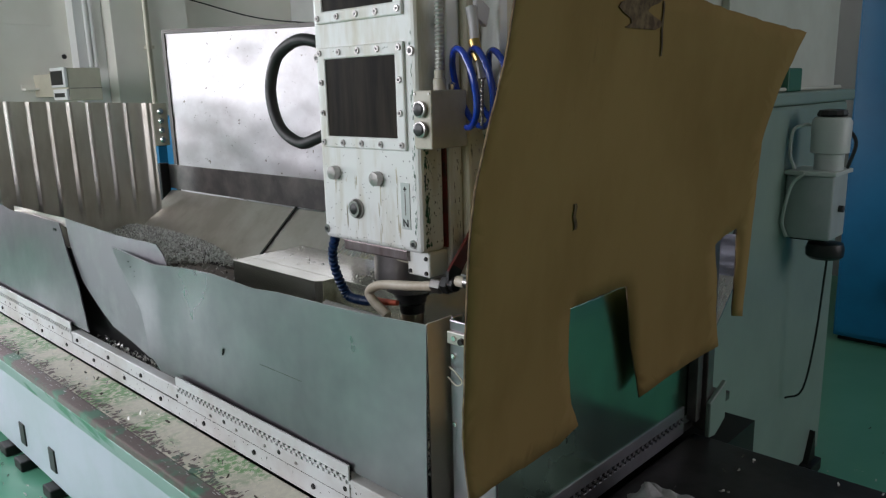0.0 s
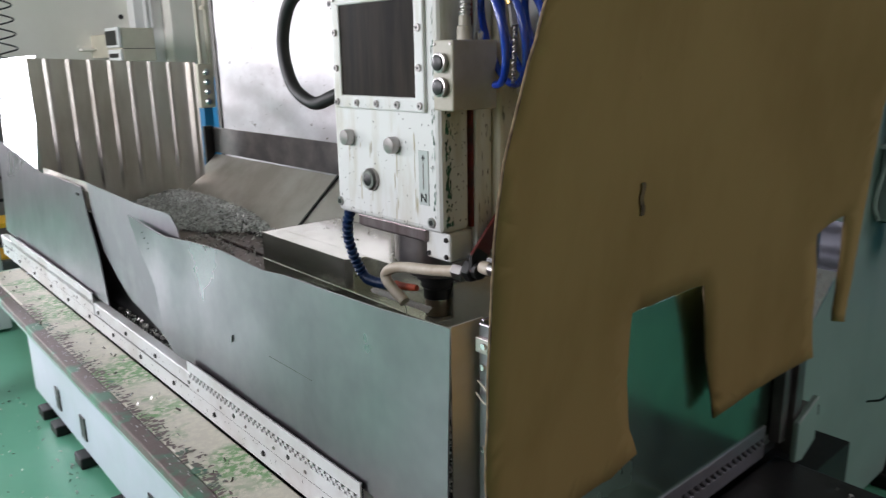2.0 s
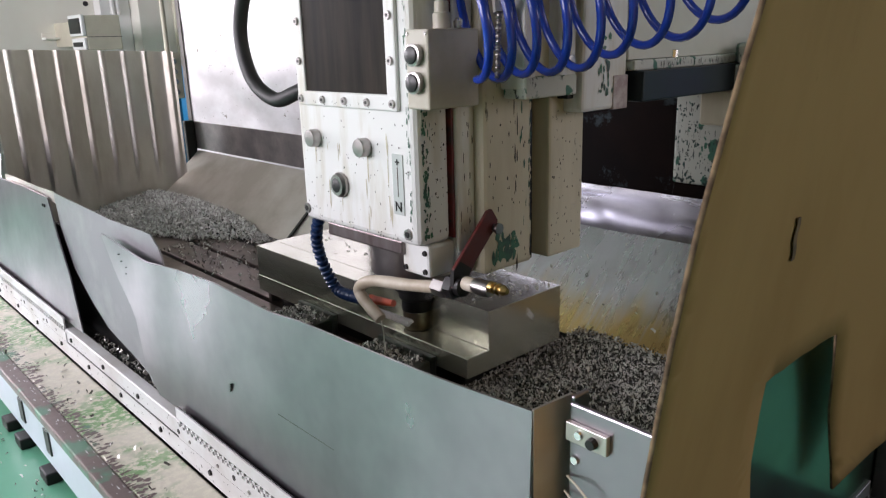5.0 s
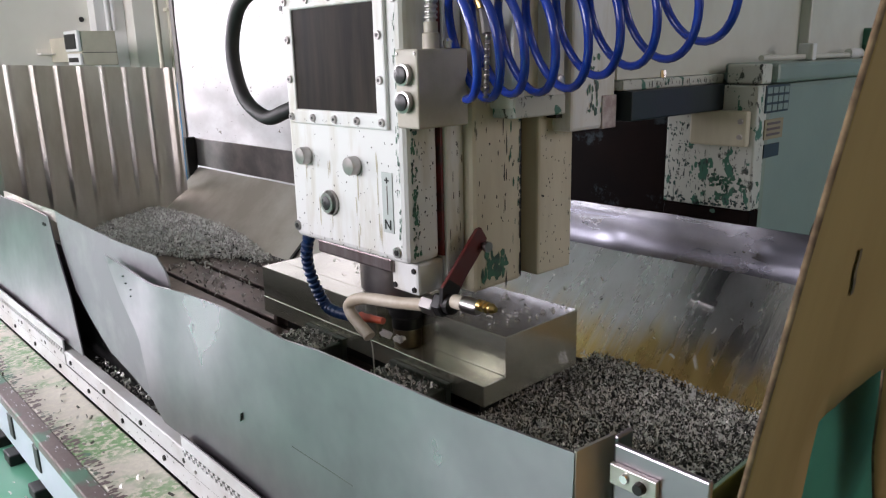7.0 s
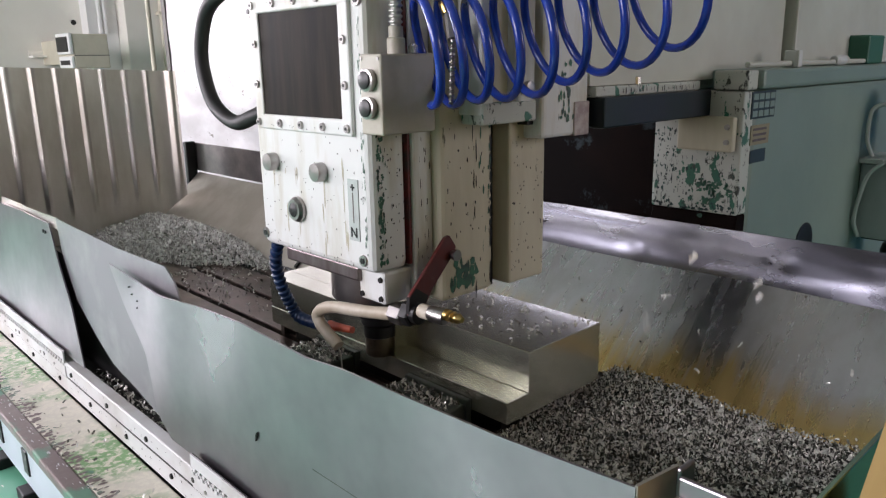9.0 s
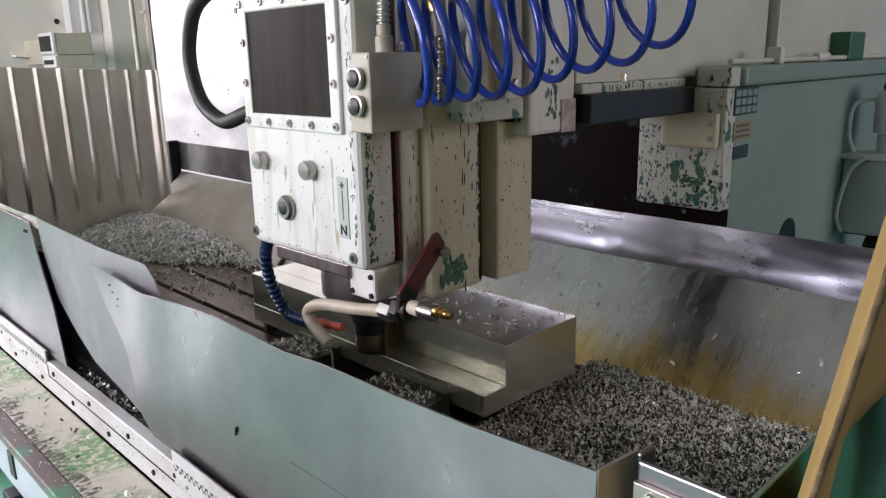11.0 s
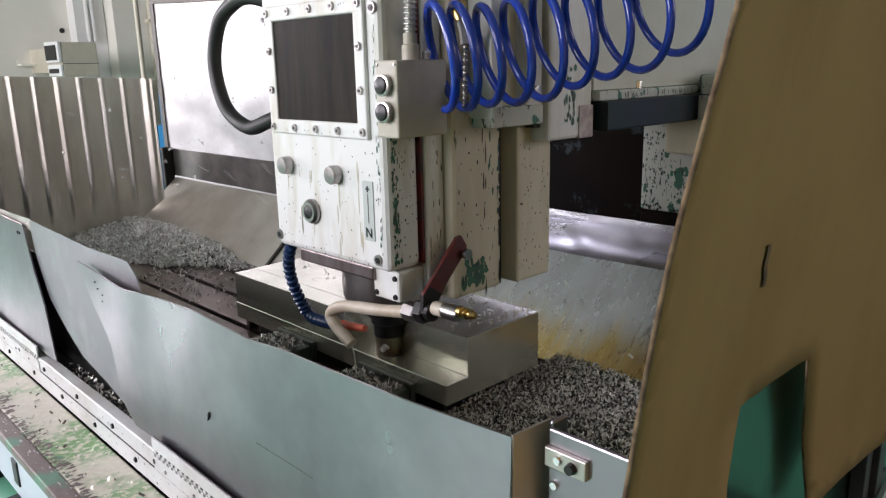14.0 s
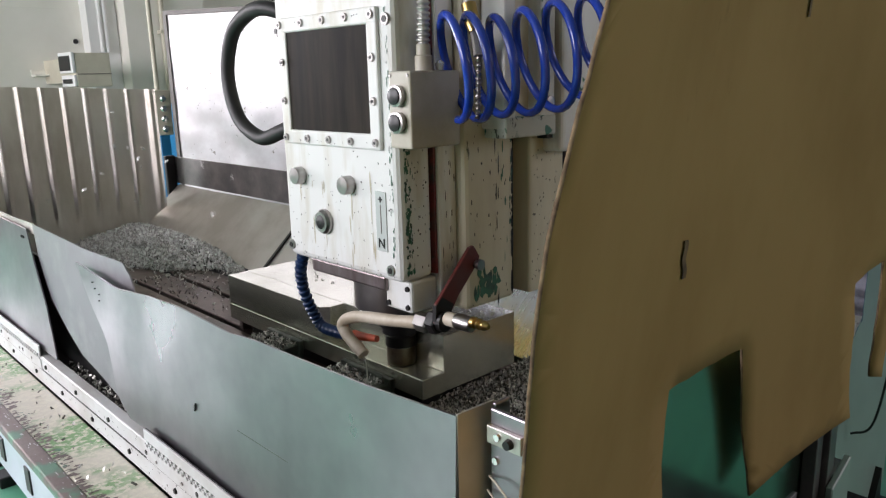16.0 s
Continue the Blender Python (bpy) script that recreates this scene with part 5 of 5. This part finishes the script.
def heap(name, fn, x0, x1, y0, y1, n, size, label, nu=40, nv=24, base=0.78, material=CHIP):
    """A heap of chips: a bed coloured dark as the shade between the flakes, both following the height fn(x, y)."""
    spots = []
    while len(spots) < n:
        x, y = rnd.uniform(x0, x1), rnd.uniform(y0, y1)
        z = fn(x, y)
        if z > base:
            spots.append((x, y, z + rnd.uniform(-0.8, 1.0) * size))
    ob = flakes(name, spots, size, material, label)
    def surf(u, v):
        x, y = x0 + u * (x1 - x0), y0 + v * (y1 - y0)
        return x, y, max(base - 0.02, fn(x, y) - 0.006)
    part("bed", sheet(surf, nu, nv, 0.004), mat("chip gap shade", (0.02, 0.02, 0.02), 0.5, 0.4, second=(0.07, 0.07, 0.068), scale=120, spread=(0.5, 0.6), bump=0.6, bump_scale=160), ob)
    ON_TABLE.append(ob)
    return ob


def left_pile(x, y):
    d = ((x + 1.66) / (0.54 if x > -1.66 else 0.8)) ** 2 + ((y - 0.48) / 0.28) ** 2
    tail = 0.022 * math.exp(-((y - 0.49) / 0.045) ** 2) * max(0.0, min(1.0, (-0.92 - x) / 0.2))
    return 0.848 + 0.052 * max(0.0, 1 - d) ** 0.75 + tail + 0.008 * noise.noise(Vector((x * 9, y * 9, 1)))


def right_pile(x, y):
    slope = 0.870 + 0.012 * max(0.0, (y - 0.25) / 0.3) + 0.012 * noise.noise(Vector((x * 7, y * 7, 2)))
    rise = -0.015 * (x - 0.3)
    return slope + rise


def chips():
    heap("chip_pile", left_pile, -1.99, -0.92, 0.10, 0.66, 15000, 0.0088, "heap of bright aluminium chips on the table end", base=0.862, material=CHIP_LIT)
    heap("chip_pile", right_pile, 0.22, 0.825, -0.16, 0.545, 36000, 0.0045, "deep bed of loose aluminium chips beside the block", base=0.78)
    spots = []
    for i in range(520):
        x = -1.22 + rnd.random() ** 2.2 * 0.65
        y = 0.53 - 0.34 * rnd.random() ** 1.5
        spots.append((x, y, 0.864))
    for i in range(420):
        left = rnd.random() < 0.5
        spots.append((rnd.uniform(-0.286, -0.155) if left else rnd.uniform(0.015, 0.168), rnd.uniform(0.086, 0.150), 0.921))
    for i in range(40):
        spots.append((rnd.uniform(-0.50, -0.30), rnd.uniform(0.10, 0.16), 0.864))
    for i in range(170):
        spots.append((rnd.uniform(-0.72, -0.28), rnd.uniform(-0.192, -0.162), 0.815 + rnd.uniform(0, 0.006)))
    for i in range(50):
        v = rnd.uniform(0.1, 0.9)
        spots.append((rnd.uniform(-0.5, 0.85), 0.735 - 0.21 * v - 0.004, 1.058 - 0.19 * v + 0.006))
    for i in range(60):
        spots.append((rnd.uniform(0.9, 1.5), rnd.uniform(-0.3, 0.5), 0.748))
    for i in range(90):
        spots.append((rnd.uniform(-1.68, 0.9), rnd.uniform(-0.34, -0.24), 0.749))
    ON_TABLE.append(flakes("scattered_chips", spots, 0.0065, CHIP, "aluminium chips scattered over table and block"))
    spots = [(rnd.uniform(-0.05, 0.25), rnd.uniform(0.24, 0.42), 1.0235) for i in range(80)]
    spots += [(rnd.uniform(-0.47, -0.2), rnd.uniform(0.25, 0.42), 1.0215) for i in range(22)]
    ON_TABLE.append(flakes("block_chips", spots, 0.0058, CHIP, "small bright chips lying on the block", 0.5))
    spots = [(rnd.uniform(-3.6, -1.0), -0.2 - 1.5 * rnd.random() ** 1.5, 0.004) for i in range(420)]
    spots += [(rnd.uniform(0.5, 1.4), rnd.uniform(1.2, 3.4), 0.004) for i in range(90)]
    flakes("floor_chips", spots, 0.009, CHIP, "aluminium chips scattered on the green floor")


def cardboard():
    """A bent sheet of cardboard with cut flaps that leans on the end of the pan."""

    def depth(y, z):
        lean = 0.125 - 0.045 * math.tanh(y / 0.18)
        return 0.868 + 0.36 * (y - 0.09) ** 2 + lean * (max(z, 1.05) - 1.3) + 0.003 * noise.noise(Vector((y * 3, z * 3, 5)))
    outline = [(-0.295, 1.635), (-0.305, 1.54), (-0.330, 1.46), (-0.346, 1.40), (-0.346, 1.33), (-0.338, 1.27), (-0.328, 1.20), (-0.313, 1.12), (-0.295, 1.02), (-0.280, 0.945),
               (-0.121, 0.925), (-0.019, 0.922), (0.039, 0.937), (0.018, 0.983), (-0.010, 1.163), (0.159, 1.166), (0.190, 1.057),
               (0.226, 0.931), (0.469, 0.976), (0.446, 1.121), (0.425, 1.200), (0.452, 1.214), (0.485, 1.226), (0.497, 1.136), (0.506, 1.036),
               (0.536, 1.028), (0.527, 1.226), (0.521, 1.397), (0.548, 1.494), (0.598, 1.604), (0.411, 1.633), (0.262, 1.655),
               (0.10, 1.662), (-0.10, 1.658)]
    rag = []
    for (a, b) in zip(outline, outline[1:] + outline[:1]):
        m = max(1, int(math.dist(a, b) / 0.02))
        for i in range(m):
            t = i / m
            rag.append((a[0] + t * (b[0] - a[0]) + rnd.uniform(-0.0012, 0.0012), a[1] + t * (b[1] - a[1]) + rnd.uniform(-0.0012, 0.0012)))
    bm = bmesh.new()
    vs = [bm.verts.new((0, y, z)) for y, z in rag]
    es = [bm.edges.new((vs[i], vs[(i + 1) % len(vs)])) for i in range(len(vs))]
    bmesh.ops.triangle_fill(bm, use_beauty=True, use_dissolve=False, edges=es, normal=(1, 0, 0))
    for limit in (0.3, 0.15, 0.08, 0.045):
        bmesh.ops.subdivide_edges(bm, edges=[e for e in bm.edges if e.calc_length() > limit], cuts=1)
        bmesh.ops.triangulate(bm, faces=bm.faces[:])
    for v in bm.verts:
        y, z = v.co.y, v.co.z
        v.co.x = depth(y, z)
    c = thing("cardboard_sheet", "large brown cardboard sheet with cut flaps leaning on the pan", "cardboard")
    ON_TABLE.append(c)
    ob = part("board", bm, CARD, c, "", True)
    so = ob.modifiers.new("thickness", "SOLIDIFY")
    so.thickness, so.offset = 0.0032, 0.0
    so.material_offset_rim = 1
    ob.data.materials.append(CARD_EDGE)
    stain = mat("dark grease on cardboard", (0.07, 0.045, 0.02), 0.8, second=(0.16, 0.11, 0.05), scale=40)
    def mark(name, y, z, w, h, label, material=None):
        def surf(u, v):
            b, c0 = y + w * (u - 0.5) - 0.010 * (v - 0.5) + 0.25 * w * math.sin(9 * v), z + h * (v - 0.5)
            return depth(b, c0) + 0.0035, b, c0
        part(name, sheet(surf, 6, 8, 0.0008), material or stain, c, label)
    mark("tear", -0.034, 1.318, 0.009, 0.042, "short dark tear")
    mark("crease", 0.178, 1.60, 0.005, 0.085, "dark torn crease")
    mark("torn_patch", 0.10, 1.625, 0.10, 0.055, "pale torn patch", CARD_EDGE)


def rag_cloth():
    r = thing("wiping_rag", "crumpled grey wiping rag on the dark way cover", "rag")
    ON_TABLE.append(r)
    def surf(u, v):
        x, y = 0.875 + 0.13 * u, 0.085 + 0.15 * v
        e = min(u, 1 - u, v, 1 - v)
        z = 0.748 + 0.035 * min(1, e * 4) * (0.6 + 0.8 * noise.noise(Vector((u * 5, v * 5, 3)))) + 0.006
        return x + 0.012 * noise.noise(Vector((v * 6, 1, 2))), y + 0.012 * noise.noise(Vector((u * 6, 4, 2))), max(0.748, z)
    part("cloth", sheet(surf, 30, 26, 0.003), CLOTH, r, "", True)


def splash_panel():
    p = thing("splash_panel", "large white dented splash panel in a thin frame", "panel")
    a, b = Vector((-2.66, 0.985, 0)), Vector((-1.0, 1.94, 0))
    d = (b - a).normalized()
    nrm = Vector((d.y, -d.x, 0))
    def face(u, v):
        q = a + (b - a) * u
        z = 0.45 + 1.39 * v
        w = 0.010 * noise.noise(Vector((u * 6, v * 5, 8))) + 0.004 * noise.noise(Vector((u * 17, v * 14, 3)))
        return (q.x + nrm.x * w, q.y + nrm.y * w, z)
    part("face", sheet(face, 60, 40, 0.004), PANEL, p, "dented white face", True)
    def bar(u0, u1, z0, z1, off=0.012):
        q0, q1 = a + (b - a) * u0, a + (b - a) * u1
        bm = bmesh.new()
        vs = []
        for z in (z0, z1):
            for q in (q0, q1):
                for s in (-0.006, off):
                    vs.append(bm.verts.new((q.x + nrm.x * s, q.y + nrm.y * s, z)))
        for f in ((0, 1, 3, 2), (4, 6, 7, 5), (0, 4, 5, 1), (2, 3, 7, 6), (0, 2, 6, 4), (1, 5, 7, 3)):
            bm.faces.new([vs[i] for i in f])
        bmesh.ops.recalc_face_normals(bm, faces=bm.faces[:])
        return bm
    part("frame_top", bar(-0.008, 1.0, 1.842, 1.862), GREYMETAL, p)
    part("frame_side", bar(-0.010, 0.0, 0.0, 1.842), GREYMETAL, p)
    part("leg", bar(0.98, 1.0, 0.0, 0.45), GREYMETAL, p)
    s = thing("button_station", "cream push button station with four chrome buttons", "control box")
    part("case", box(-2.86, -2.80, 0.93, 1.02, 1.24, 1.475, 0.006), CREAMBOX, s)
    for i in range(4):
        part("button", lathe([(0.016, -2.80), (0.018, -2.79), (0.012, -2.782)], (0, 0.975, 1.275 + i * 0.052), "x", 16), CHROME, s, "", True)
    part("post", box(-2.85, -2.81, 0.95, 1.0, 0.0, 1.24), BLUE, s)
    part("conduit", lathe([(0.012, 1.475), (0.012, 3.2)], (-2.83, 0.965, 0)), CREAMBOX, s)


FLIGHTS = []


def flying_chips():
    """Chips thrown by the cutter: each flies once, then lies on the heap where it fell."""
    rr = random.Random(11)
    tt = [r[0] for r in TABLE_ROWS]
    ss = [r[1].translation.x for r in TABLE_ROWS]
    def on_table(p, t, t_ref):
        return p + Vector((lerp(t, tt, ss) - lerp(t_ref, tt, ss), 0, 0))
    first = flakes("flying_chip", [(rr.uniform(-0.006, 0.006), rr.uniform(-0.006, 0.006), rr.uniform(-0.006, 0.006)) for i in range(3)], 0.008, CHIP_LIT,
                   "small curled aluminium chip thrown by the cutter")
    del first["kind"]
    first["category"], first["group"] = "metal chip", "flying chips"
    for k in range(200):
        ob = first if k == 0 else copy_thing(first, Matrix())
        left = k % 2 == 0
        t0 = rr.uniform(12.6, 15.8) if left else rr.uniform(2.2, 8.8)
        start = Vector((0.03, 0.17, 0.965))
        if left:
            hit = Vector((rr.uniform(-2.05, -1.35), rr.uniform(0.1, 0.62), rr.uniform(1.12, 1.42)))
            fall = Vector((hit.x + rr.uniform(0.0, 0.15), hit.y + rr.uniform(-0.05, 0.05), 0))
            fall.z = max(left_pile(fall.x, fall.y), 0.866)
            d1, d2 = 0.3, 0.35
        else:
            hit = Vector((rr.uniform(0.2, 0.62), rr.uniform(0.2, 0.60), rr.uniform(1.0, 1.28)))
            fall = Vector((min(0.75, hit.x + rr.uniform(0.0, 0.15)), min(0.50, hit.y), 0))
            fall.x = max(0.34, fall.x)
            fall.z = right_pile(fall.x, fall.y) - 0.004
            d1, d2 = 0.2, 0.3
        rows = [(0.0, on_table(start, 0.0, t0)), (t0 - 0.05, on_table(start, t0 - 0.05, t0)), (t0, start)]
        for i in range(1, 4):
            u = i / 3
            rows.append((t0 + d1 * u, start.lerp(hit, u) + Vector((0, 0, 0.10 * math.sin(math.pi * u)))))
        for i in range(1, 4):
            u = i / 3
            q = hit.lerp(fall, u)
            q.z = hit.z + (fall.z - hit.z) * u * u
            rows.append((t0 + d1 + d2 * u, q))
        end = t0 + d1 + d2
        rows += [(t, on_table(fall, t, end)) for t in tt if t > end + 0.1]
        if rows[-1][0] < 16.0:
            rows.append((16.2, on_table(fall, 16.0, end)))
        spin = rr.uniform(-60, 60)
        FLIGHTS.append((ob, [(t, pose(p.x, p.y, p.z, spin * min(i, 8), 0, 0)) for i, (t, p) in enumerate(rows)]))


hall()
left_background()
machine_base()
cabinet()
splash_panel()
milling_head()
ram()
machine_table()
workpiece()
chips()
cardboard()
rag_cloth()
flying_chips()


def motions():
    for ob in ON_TABLE:
        walk(ob, TABLE_ROWS)
    for ob in ON_HEAD:
        walk(ob, HEAD_ROWS)
    for ob, rows in FLIGHTS:
        walk(ob, rows)


motions()
